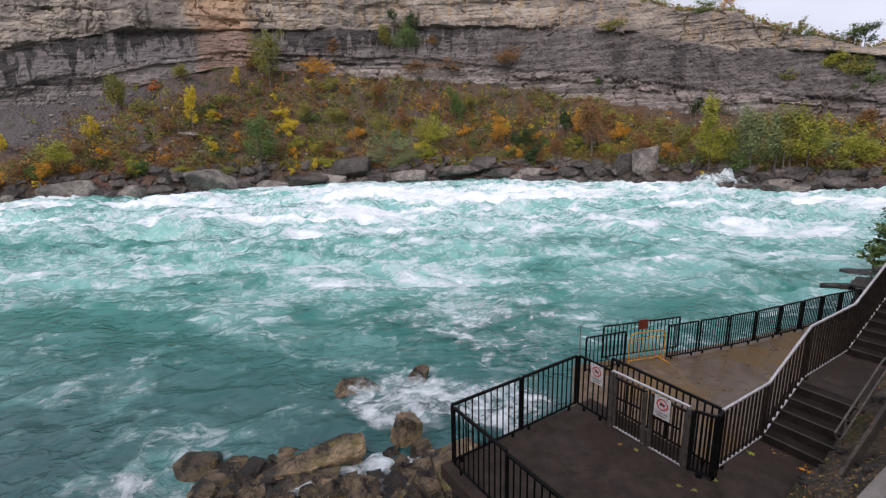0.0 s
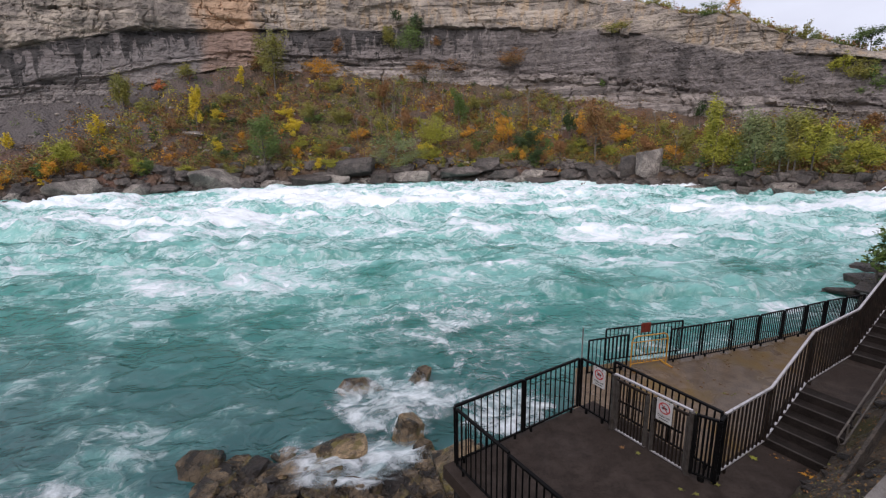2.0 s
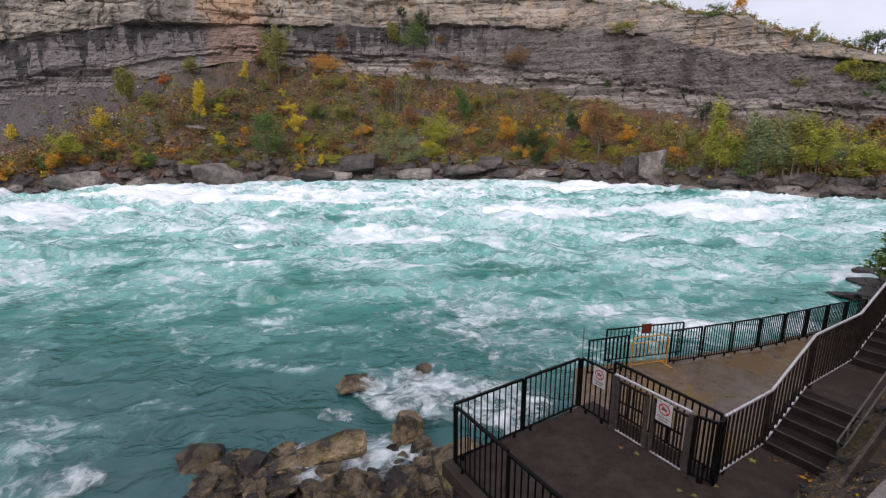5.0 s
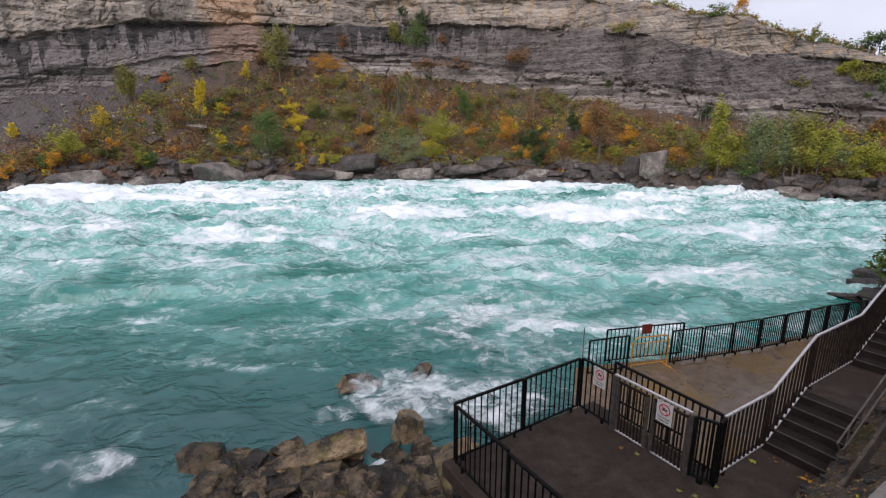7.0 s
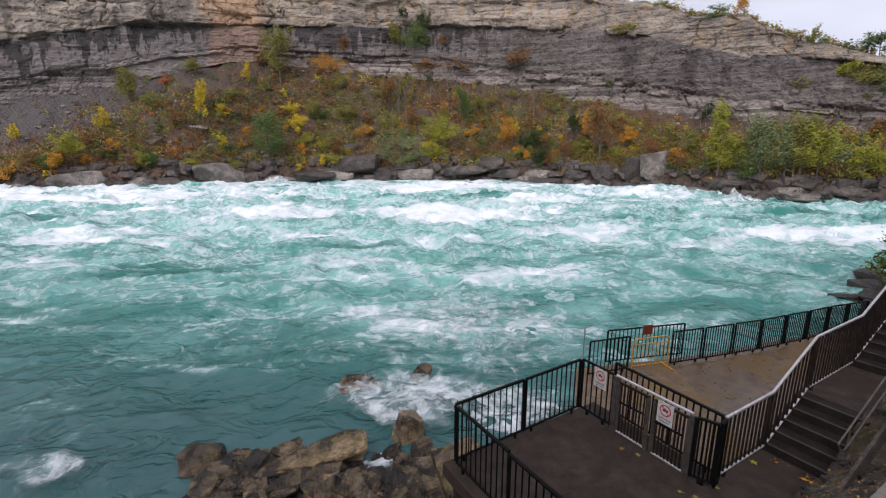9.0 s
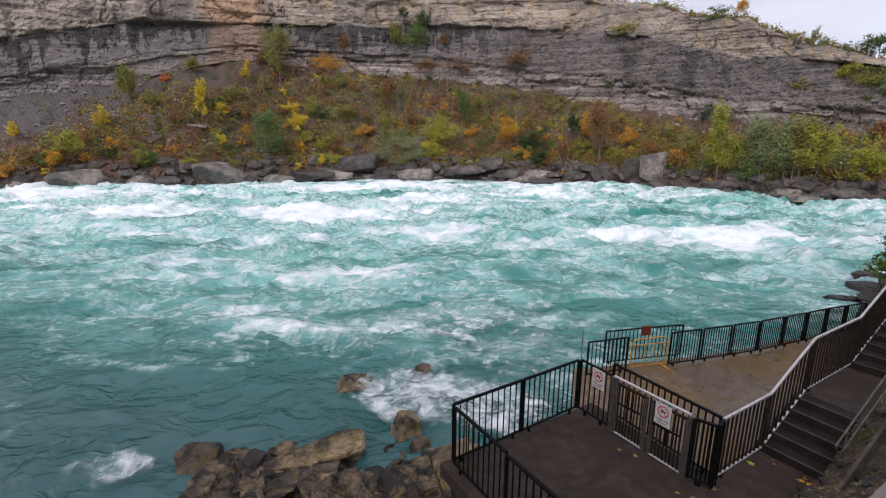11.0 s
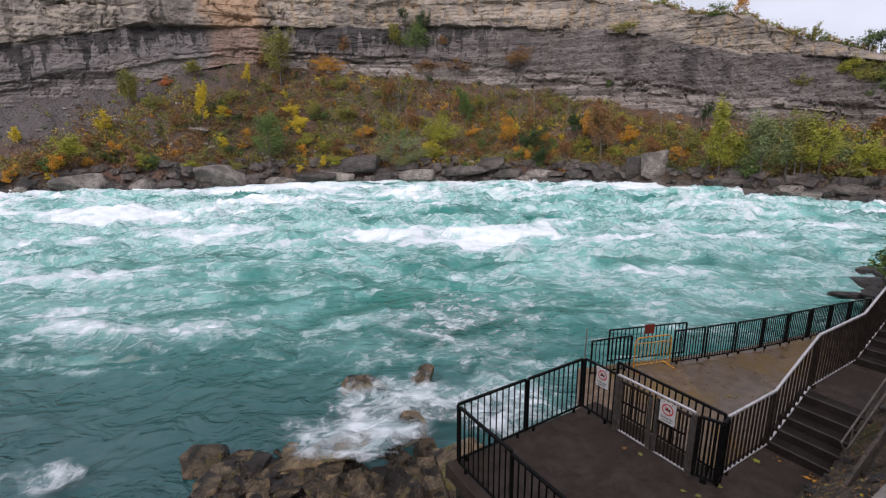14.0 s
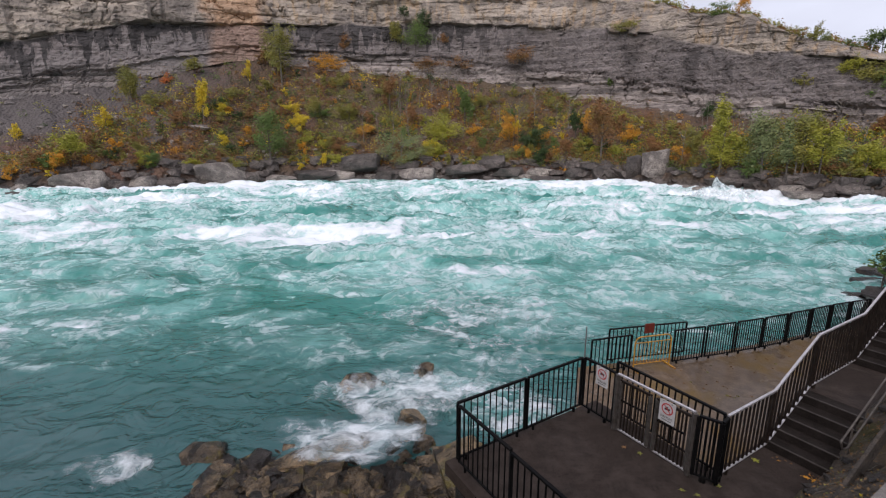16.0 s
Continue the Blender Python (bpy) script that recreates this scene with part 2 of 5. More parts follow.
def tube(bm, pts, r, sides=6):
    """A round tube through the points; r may be one radius or one for each point."""
    pts = [Vector(p) for p in pts]
    rs = r if isinstance(r, (list, tuple)) else [r] * len(pts)
    rings = []
    for i, p in enumerate(pts):
        d = (pts[min(i + 1, len(pts) - 1)] - pts[max(i - 1, 0)]).normalized()
        x = d.cross(Vector((0.31, 0.2, 1)))
        if x.length < 1e-3:
            x = d.cross(Vector((1, 0, 0)))
        x.normalize()
        y = d.cross(x)
        rings.append([bm.verts.new(p + (x * math.cos(a) + y * math.sin(a)) * rs[i]) for a in (2 * math.pi * k / sides for k in range(sides))])
    for a, b in zip(rings, rings[1:]):
        for k in range(sides):
            bm.faces.new((a[k], a[(k + 1) % sides], b[(k + 1) % sides], b[k]))
    bm.faces.new(rings[0][::-1])
    bm.faces.new(rings[-1])
    return bm


def slab(bm, pts, z0, z1):
    """A prism over a plan outline, counter-clockwise."""
    lo = [bm.verts.new((x, y, z0)) for x, y in pts]
    hi = [bm.verts.new((x, y, z1)) for x, y in pts]
    bm.faces.new(lo[::-1])
    bm.faces.new(hi)
    n = len(pts)
    for i in range(n):
        bm.faces.new((lo[i], lo[(i + 1) % n], hi[(i + 1) % n], hi[i]))
    return bm


def rock_bm(size, seed, cuts=11, rough=0.05, sub=3, flat_top=0.0, taper=0.0):
    """A broken block: the hull of a few random points, its edges chipped and its faces uneven."""
    rnd = random.Random(seed)
    bm = bmesh.new()
    for _ in range(cuts + 5):
        d = Vector((rnd.gauss(0, 1), rnd.gauss(0, 1), rnd.gauss(0, 1))).normalized()
        p = Vector([math.copysign(abs(c) ** 0.62, c) for c in d]) * rnd.uniform(0.82, 1.02)
        if flat_top:
            p.z = min(p.z, flat_top + 0.18 * p.x * rnd.uniform(0.5, 1))
        bm.verts.new(p)
    got = bmesh.ops.convex_hull(bm, input=bm.verts)
    bmesh.ops.delete(bm, geom=list({g for g in got["geom_interior"] + got["geom_unused"] if isinstance(g, bmesh.types.BMVert)}), context="VERTS")
    if sub > 1:
        bmesh.ops.bevel(bm, geom=bm.edges[:], offset=0.05, segments=1, affect="EDGES", clamp_overlap=True)
    bmesh.ops.triangulate(bm, faces=bm.faces[:])
    if sub > 2:
        bmesh.ops.subdivide_edges(bm, edges=bm.edges[:], cuts=sub - 1, use_grid_fill=True)
    off = Vector((rnd.uniform(-50, 50), rnd.uniform(-50, 50), 0))
    for v in bm.verts:
        p = v.co.copy()
        lay = math.floor(p.z * 4 + 0.7 * p.x + 0.8 * noise.noise(p * 1.2 + off))
        sh = math.sin(lay * 12.9898 + seed * 4.1) * 43758.5453
        wide = 0.97 + 0.07 * (sh - math.floor(sh)) if sub > 2 else 1.0
        p *= 1 + 1.2 * rough * noise.noise(p * 2.2 + off) + 0.7 * rough * noise.noise(p * 6 + off)
        wide *= 1 - taper * (0.5 + 0.5 * p.z)
        v.co = Vector((p.x * size[0] * wide, p.y * size[1] * wide, p.z * size[2]))
    bmesh.ops.triangulate(bm, faces=bm.faces[:])
    bm.verts.index_update()
    return bm


def rock(name, place, size, seed, material, label, rz=0.0, ry=0.0, group="", sub=3, cuts=11, flat_top=0.0, category="rock", grow=1.0, taper=0.0):
    size = tuple(s * grow for s in size)
    ob = part(name, rock_bm(size, seed, cuts=cuts, sub=sub, flat_top=flat_top, rough=0.06, taper=taper), material)
    ob.matrix_basis = pose(*place, 0, ry, rz)
    return tagged(ob, label, category, group)

# ---- the gorge: shore, talus slope and cliff on the far side ----
WATER = -3.2
# bearing from the near bank (degrees to the right), shore and cliff distance, heights of cliff foot, ledge and rim
GORGE = np.array([
    (-88, 560, 600, 14, 26, 44), (-75, 235, 272, 14, 26, 44), (-58, 135, 170, 14, 26, 44),
    (-44.5, 109, 143, 13.7, 25.9, 44), (-39.3, 108, 142, 16.9, 29.4, 46.5), (-31.2, 107, 141, 22.8, 34.7, 49.5),
    (-22.7, 112, 146, 29.0, 37.5, 53), (-13, 111, 145, 27.1, 38.9, 55), (-0.2, 110, 143, 25.1, 39.4, 53),
    (11.4, 109, 143, 20.2, 38, 49), (20, 103, 137, 15.9, 33.9, 42.5), (27.2, 96, 128, 11.8, 28, 35.8),
    (32.6, 91.5, 122, 9.9, 24.4, 30.9), (37.4, 89, 118, 9.3, 22.2, 25.6), (40.9, 89, 118, 7.6, 20.1, 22.0),
    (44.3, 91, 117, 6.5, 18, 19.8)])
FAR_END = np.array([(58, 112, 140, 6.5, 18, 24), (75, 235, 265, 8, 18, 26), (88, 560, 590, 10, 20, 28)])
GORGE = np.vstack([GORGE, FAR_END])


def gorge(a, k):
    """Column k of the gorge's table at bearings a, smoothed."""
    a = np.asarray(a, float)
    return sum(np.interp(a + d, GORGE[:, 0], GORGE[:, k]) for d in (-1.6, -0.8, 0, 0.8, 1.6)) / 5


def polar(a, d, z):
    a = np.radians(a)
    return np.stack([d * np.sin(a), d * np.cos(a), z + 0 * d], -1)


def talus(a, u):
    """Point of the far slope at bearing a, u from 0 at the water to 1 at the cliff's foot."""
    a, u = np.asarray(a, float), np.asarray(u, float)
    ds, db, zb = gorge(a, 1), gorge(a, 2), gorge(a, 3)
    uu = np.clip(u, 0, 1)
    d = ds + u * (db - ds)
    x = a * 1.9
    jag = 1.5 * (fbm(x * 0.35, u * 3, 5) - 0.5) * smooth(-0.2, 0.1, u)
    step = smooth(0.0, 0.05, u) * 2.2
    prof = 0.82 * uu + 0.18 * uu ** 2.5
    bumps = 3.0 * (fbm(x * 0.22, d * 0.11, 11, 5) - 0.5) + 1.1 * (fbm(x * 0.9, d * 0.5, 12, 4) - 0.5)
    z = WATER - 0.15 + step + (zb - WATER - 2) * prof + bumps * smooth(0.0, 0.12, u) * (1 - 0.5 * smooth(0.9, 1.0, u))
    z = np.where(u < 0, WATER - 0.15 + u * 30, z)
    return polar(a, d + jag * 1.2, z)


def strip(n0, lo, hi, n1):
    """Bearings, dense over the seen part and sparse beyond it."""
    return np.concatenate([np.linspace(-88, lo, n1)[:-1], np.linspace(lo, hi, n0), np.linspace(hi, 88, n1)[1:]])


k = Mat("talus_soil", 0.9)
v = k.vec()
x_, y_, z_ = k.xyz(v)
big, mid, fine = k.noise(v, 0.06, 6, 0.6, 0.5), k.noise(v, 0.5, 6, 0.65), k.voronoi(v, 1.6)
c = k.mix(k.rng(big, 0.35, 0.65), (0.125, 0.066, 0.045), (0.1, 0.07, 0.04))
c = k.mix(k.rng(mid, 0.42, 0.7), c, (0.05, 0.034, 0.023))
scree = k.math("MULTIPLY", k.rng(k.math("ADD", x_, k.math("MULTIPLY", big, 40)), -58, -28, 1.0, 0.0), k.rng(z_, 3, 9))
c = k.mix(scree, c, k.mix(mid, (0.06, 0.051, 0.049), (0.115, 0.098, 0.092)))
c = k.mix(k.rng(fine, 0.05, 0.22, 0.35, 0.0), c, (0.22, 0.19, 0.165))
c = k.mix(k.rng(z_, -2.6, -0.6, 0.85, 0.0), c, k.mix(mid, (0.05, 0.043, 0.038), (0.13, 0.11, 0.095)))
M_TALUS = k.done(c, k.math("ADD", mid, fine), 0.9, 0.5)

av = strip(520, -50, 50, 40)
uv = np.concatenate([[-0.3, -0.1], np.linspace(-0.02, 1.06, 90)])
A, U = np.meshgrid(av, uv)
tal = from_arrays("ground_far_slope", talus(A, U).reshape(-1, 3), grid_faces(len(uv), len(av)), M_TALUS, smooth_shade=True)
tagged(tal, "rust-brown autumn talus slope of soil and scree above the river", "slope", kind="structure")

# cliff: bedded rock, each bed with its own set-back and its own joints
k = Mat("bedded_cliff_rock", 0.85)
uvv = k.vec("UV")
s_, t_, _ = k.xyz(uvv)
ob_v = k.vec()
warp = k.noise(k.vec(scale=(0.03, 0.03, 0.08)), 1.0, 6, 0.6)
bed = k.noise(k.vec(scale=(0.012, 0.012, 0.9)), 1.0, 5, 0.7, 0.2)
mid, fine = k.noise(ob_v, 0.45, 7, 0.65, 0.4), k.noise(ob_v, 2.2, 5, 0.7)
runs = k.noise(k.vec(scale=(0.5, 0.5, 0.05)), 1.0, 5, 0.6)
lv = k.math("ADD", t_, k.math("MULTIPLY", k.math("SUBTRACT", warp, 0.5), 0.3))
greys = k.mix(k.rng(bed, 0.4, 0.6), (0.13, 0.109, 0.103), (0.2, 0.171, 0.161))
tan = k.mix(k.rng(k.noise(k.vec(scale=(0.11, 0.11, 0.3)), 1.0, 3, 0.5), 0.4, 0.6), (0.225, 0.19, 0.158), (0.4, 0.335, 0.268))
tan = k.mix(k.rng(bed, 0.3, 0.5, 0.55, 0.0), tan, (0.15, 0.125, 0.108))
low = k.mix(k.rng(bed, 0.35, 0.6), (0.12, 0.102, 0.094), (0.35, 0.3, 0.27))
c = k.mix(k.rng(lv, 0.26, 0.34), low, greys)
c = k.mix(k.rng(lv, 0.93, 1.04), c, tan)
c = k.mix(k.rng(lv, 1.45, 1.75, 0.0, 0.5), c, (0.2, 0.168, 0.14))
c = k.mix(k.rng(mid, 0.5, 0.68, 0.0, 0.65), c, (0.075, 0.062, 0.055))
c = k.mix(k.rng(fine, 0.52, 0.68, 0.0, 0.3), c, (0.4, 0.345, 0.29))
c = k.mix(k.rng(k.noise(ob_v, 0.09, 4), 0.52, 0.68, 0.0, 0.55), c, (0.15, 0.125, 0.11))
# rust stain that runs down from the rim at one place, and dark seepage under the ledge
st = k.math("SUBTRACT", s_, k.math("MULTIPLY", warp, 0.8))
rust = k.math("MULTIPLY", k.rng(st, -5.75, -5.5), k.rng(st, -4.55, -4.25, 1.0, 0.0))
rust = k.math("MULTIPLY", rust, k.rng(k.noise(k.vec(scale=(0.2, 0.2, 0.03)), 1.0, 3, 0.5), 0.2, 0.42))
c = k.mix(k.math("MULTIPLY", rust, 0.7), c, k.mix(k.rng(lv, 0.9, 1.02), (0.34, 0.215, 0.155), (0.46, 0.275, 0.155)))
# pale washed apron low on the shale
apron = k.math("MULTIPLY", k.rng(k.math("ADD", lv, k.math("MULTIPLY", runs, 0.9)), 1.0, 1.12, 1.0, 0.0), k.rng(s_, -4.9, -4.3, 1.0, 0.0))
apron = k.math("MULTIPLY", apron, k.math("SUBTRACT", 1.0, rust))
c = k.mix(k.math("MULTIPLY", apron, 0.6), c, (0.225, 0.198, 0.186))
ochre = k.math("MULTIPLY", k.rng(runs, 0.5, 0.62), k.rng(lv, 0.95, 1.1))
ochre = k.math("MULTIPLY", ochre, k.rng(s_, -4.6, -3.6))
c = k.mix(k.math("MULTIPLY", ochre, 0.55), c, (0.42, 0.285, 0.155))
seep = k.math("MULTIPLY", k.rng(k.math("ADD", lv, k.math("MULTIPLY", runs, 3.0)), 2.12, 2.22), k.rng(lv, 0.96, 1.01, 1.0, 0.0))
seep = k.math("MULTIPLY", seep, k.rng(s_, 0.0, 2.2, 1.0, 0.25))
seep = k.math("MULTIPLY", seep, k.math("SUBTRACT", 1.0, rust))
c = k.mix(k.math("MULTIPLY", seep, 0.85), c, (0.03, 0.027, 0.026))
# darker patches coloured in at four set bearings below the ledge, edges broken by noise
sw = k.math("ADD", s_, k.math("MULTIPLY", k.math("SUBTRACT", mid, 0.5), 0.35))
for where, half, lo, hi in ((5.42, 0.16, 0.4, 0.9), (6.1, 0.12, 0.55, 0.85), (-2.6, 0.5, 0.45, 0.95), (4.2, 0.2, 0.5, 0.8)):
    dark_patch = k.rng(k.math("ABSOLUTE", k.math("SUBTRACT", sw, where)), half * 0.5, half, 0.75, 0.0)
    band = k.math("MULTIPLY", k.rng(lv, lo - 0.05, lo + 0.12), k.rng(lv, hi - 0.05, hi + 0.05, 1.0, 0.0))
    c = k.mix(k.math("MULTIPLY", dark_patch, band), c, (0.05, 0.042, 0.039))
crack = k.voronoi(k.vec(scale=(0.16, 0.16, 0.62), src=k.warped(2.2, 0.3)), 1.0, "DISTANCE_TO_EDGE")
flake = k.voronoi(k.vec(scale=(0.5, 0.5, 2.2), src=k.warped(1.0, 0.8)), 1.0, "DISTANCE_TO_EDGE")
seam = k.noise(k.vec(scale=(0.035, 0.035, 0.8), src=k.warped(1.6, 0.15)), 1.0, 4, 0.6)
seam = k.rng(k.math("ABSOLUTE", k.math("SUBTRACT", seam, 0.5)), 0.0, 0.014, 0.5, 0.0)
c = k.mix(k.math("MULTIPLY", seam, k.rng(mid, 0.4, 0.6)), c, (0.03, 0.025, 0.022))
c = k.mix(k.math("MULTIPLY", k.rng(crack, 0.0, 0.04, 0.6, 0.0), k.rng(mid, 0.5, 0.62)), c, (0.035, 0.029, 0.026))
c = k.mix(k.math("MULTIPLY", k.rng(flake, 0.0, 0.05, 0.35, 0.0), k.rng(warp, 0.5, 0.62)), c, (0.05, 0.043, 0.038))
h = k.math("ADD", k.math("ADD", k.math("MULTIPLY", fine, 0.35), k.math("ADD", k.math("MULTIPLY", mid, 0.7), k.math("MULTIPLY", bed, 0.6))), k.math("MULTIPLY", seam, -0.5))
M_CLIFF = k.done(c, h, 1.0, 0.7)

av = strip(1250, -50, 50, 60)
nv = 120
tv = np.linspace(-0.12, 2.0, nv)
A, T = np.meshgrid(av, tv)
zb, zl, zr, db = gorge(A, 3), gorge(A, 4), gorge(A, 5), gorge(A, 2)
Z = np.where(T < 1, zb + (zl - zb) * T, zl + (zr - zl) * (T - 1))
S = A * 2.42
Z0 = Z - 0.3 * zl
warped = Z0 + 1.2 * (fbm(S * 0.03, Z * 0.05, 31) - 0.5)
depth = np.zeros_like(Z)
# massive blocks above the ledge, smooth shale below it, a hard bed low down
step_x = S / 5.5 + 1.5 * fbm(S * 0.15, S * 0, 62, 3)
TJ = T + 0.09 * (hash2(np.floor(step_x), np.floor(step_x) * 0, 63) - 0.5) * smooth(-24, -12, A) + 0.12 * (fbm(S * 0.1, S * 0, 64, 4) - 0.5)
shale = smooth(0.3, 0.36, TJ) * (1 - smooth(0.96, 1.0, TJ))
massive = smooth(0.98, 1.02, TJ)
rag = fbm(S * 0.9, Z * 0.9, 51, 4) - 0.5
for thick, amp, wid, seed, in_shale, in_top in ((5.6, 1.7, 13.0, 1, 0.4, 1.0), (2.6, 1.1, 6.5, 2, 0.45, 0.9), (0.9, 0.5, 3.2, 3, 0.7, 0.8)):
    wz = warped + 0.5 * thick * (fbm(S * 0.08 + seed * 7, Z * 0.1, 52, 3) - 0.5)
    lay = np.floor(wz / thick)
    fr = wz / thick - lay
    off = hash2(lay, lay * 0, seed)
    jw = wid * (0.6 + 0.9 * hash2(lay, lay * 0 + 7, seed))
    jx = S / jw + 10 * off + 0.8 * fbm(S * 0.25, Z * 0.35, seed + 5)
    blk = hash2(np.floor(jx), lay, seed + 9)
    fj = jx - np.floor(jx)
    worn = smooth(0.4, 0.62, fbm(S * 0.07 + 31 * seed, Z * 0.12, 53, 3))
    here = 1 - (1 - in_shale) * shale - (1 - in_top) * massive
    depth += here * (amp * (0.35 * off + 0.8 * blk * worn) + 0.35 * amp * worn * (1 - smooth(0, 0.14, fr)))
    depth += here * 0.4 * amp * worn * (1 - smooth(0, 0.06, np.minimum(fj, 1 - fj)))
depth += 0.7 * rag + 0.35 * (fbm(S * 1.6, Z * 3.0, 54, 3) - 0.5)
depth += 3.5 * (fbm(S * 0.06, Z * 0.05, 44, 4) - 0.5)
ledge = smooth(0.985, 1.0, TJ) * (1 - smooth(1.0, 1.7, TJ))
left = 1 - smooth(-26, -10, A)
hang = 0.5 * smooth(0.38, 0.6, fbm(S * 0.12, S * 0, 56, 4)) + smooth(0.35, 0.65, fbm(S * 0.045, S * 0, 57, 3)) * (0.3 + 0.4 * left) * smooth(0.3, 0.6, fbm(S * 0.3, S * 0, 58, 3))
depth += 2.2 * T - 1.9 * hang * ledge + 1.5 * hang * smooth(0.7, 0.97, TJ) * (1 - smooth(0.985, 1.0, TJ))
hard = smooth(0.2, 0.215, TJ + 0.05 * rag) * (1 - smooth(0.3, 0.315, TJ + 0.05 * rag)) * smooth(0.42, 0.56, fbm(S * 0.16, S * 0, 59, 4))
depth += 1.2 * smooth(1.86, 2.0, T) - 1.0 * hard
rimbump = (2.4 * (fbm(S * 0.12, S * 0, 61) - 0.5)) * smooth(1.6, 2.0, T)
co = polar(A, db - 2.2 + depth, Z + rimbump)
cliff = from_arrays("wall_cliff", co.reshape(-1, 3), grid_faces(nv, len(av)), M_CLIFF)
uvl = cliff.data.uv_layers.new(name="UVMap")
idx = np.empty(len(cliff.data.loops), np.int32)
cliff.data.loops.foreach_get("vertex_index", idx)
uvl.data.foreach_set("uv", np.stack([A.ravel() / 5, TJ.ravel()], 1)[idx].ravel())
tagged(cliff, "layered grey and buff limestone cliff with dark seepage stains", "cliff", kind="structure")

# plateau behind the rim, out to the horizon
rows_d = np.array([1.0, 5.0, 9, 20, 60, 200, 700, 2500])
av = strip(260, -50, 50, 30)
A, Dd = np.meshgrid(av, rows_d)
zz = gorge(A, 5) + 2.4 * (fbm(A * 2.42 * 0.12, A * 0, 61) - 0.5) * np.exp(-Dd / 30) - 0.15 + 0.004 * np.minimum(Dd, 50) - 1.6 * (Dd < 2)
P_ = polar(A, gorge(A, 2) + 2.6 + Dd, zz)
k = Mat("plateau_turf", 0.95)
n1 = k.noise(k.vec(), 0.3, 5)
M_TURF = k.done(k.mix(n1, (0.06, 0.05, 0.025), (0.12, 0.09, 0.045)), n1, 0.5, 0.3)
plateau = from_arrays("ground_plateau", P_.reshape(-1, 3), grid_faces(len(rows_d), len(av)), M_TURF, smooth_shade=True)
tagged(plateau, "dry grassy plateau above the cliff's rim", "ground", kind="structure")

# ---- near side: the stair's own frame, u up the stair line, n across it towards the hill ----
UX, UY = 0.860, 0.510
BX, BY = 5.28, 6.54


def L(u, n, z=0.0):
    return Vector((BX + UX * u + UY * n, BY + UY * u - UX * n, z))


def to_local(x, y):
    return (x - BX) * UX + (y - BY) * UY, (x - BX) * UY - (y - BY) * UX


RUN, RISE, STEPS = 0.26, 0.132, 5
U2, Z2 = 1.3, 0.66
U3 = 3.23


def stair_z(u):
    u = np.asarray(u, float)
    return np.where(u < 0, 0, np.where(u < U2, u / U2 * Z2, np.where(u < U3, Z2, Z2 + (u - U3) * 0.43)))


SHORE = np.array([(-400, 0), (-60, 3), (-20, 6), (-9, 7.2), (-7, 8.2), (-6, 9.6), (-4, 10.6), (0, 10.2), (3, 10.2), (6, 12.0), (10, 13.2), (15, 15.2),
                  (18, 18.5), (22, 22.6), (26, 25.6), (32, 29.5), (45, 31), (90, 29), (400, 24)])


def rock_bed(x, y):
    """Height of the heap of shore rocks."""
    return WATER - 0.1 + 0.3 * np.clip(10.9 - y, -1.5, 2.0) - 0.9 * (1 - smooth(-6.6, -5.3, x))


def near_z(x, y):
    x, y = np.asarray(x, float), np.asarray(y, float)
    d = np.interp(x, SHORE[:, 0], SHORE[:, 1]) - y + 1.2 * (fbm(x * 0.5, y * 0.5, 71) - 0.5)
    z = WATER - 0.3 + 0.45 * np.minimum(d, 1.5) + 0.72 * np.maximum(d - 1.5, 0)
    z = np.minimum(z, 30 + 0.02 * np.maximum(d, 0))
    z = z + 0.5 * (fbm(x * 0.8, y * 0.8, 72, 5) - 0.5) + np.minimum(d, 0) * 0.2
    z = np.where((x > -7) & (x < 1.4) & (y > 5.6), rock_bed(x, y) - 0.16 + 0.16 * (fbm(x * 2.5, y * 2.5, 74) - 0.5), z)
    u, n = to_local(x, y)
    z = np.where((x > 2.6) & (n < 0.1) & (x < 17), np.minimum(z, -2.0), z)
    z = np.where((x > -0.1) & (y > 2) & (n < 1.2) & (u < 14), np.minimum(z, -0.6), z)
    hill = (n >= 1.2) & (u > -4) & (y > 1)
    return np.where(hill, np.minimum(z, stair_z(u) - 0.6 + 0.6 * (n - 1)), z)


k = Mat("shore_ground", 0.7)
v = k.vec()
mid, fine, big = k.noise(v, 1.3, 6, 0.6), k.voronoi(v, 3.0), k.noise(v, 0.3, 4)
c = k.mix(k.rng(mid, 0.35, 0.65), (0.03, 0.022, 0.015), (0.09, 0.064, 0.042))
c = k.mix(k.rng(big, 0.5, 0.65), c, (0.05, 0.055, 0.025))
M_SHORE = k.done(c, k.math("ADD", mid, fine), 0.9, 0.2)
gx = np.concatenate([[-2500, -400, -150, -60], np.linspace(-30, 40, 281), [60, 100, 200, 400, 2500]])
gy = np.concatenate([[-2500, -400, -120, -40], np.linspace(-12, 34, 185)])
X, Y = np.meshgrid(gx, gy)
near = from_arrays("ground_near_bank", np.stack([X, Y, near_z(X, Y)], -1).reshape(-1, 3), grid_faces(len(gy), len(gx)), M_SHORE, smooth_shade=True)
tagged(near, "brown rocky near bank sloping down to the river", "bank", kind="structure")

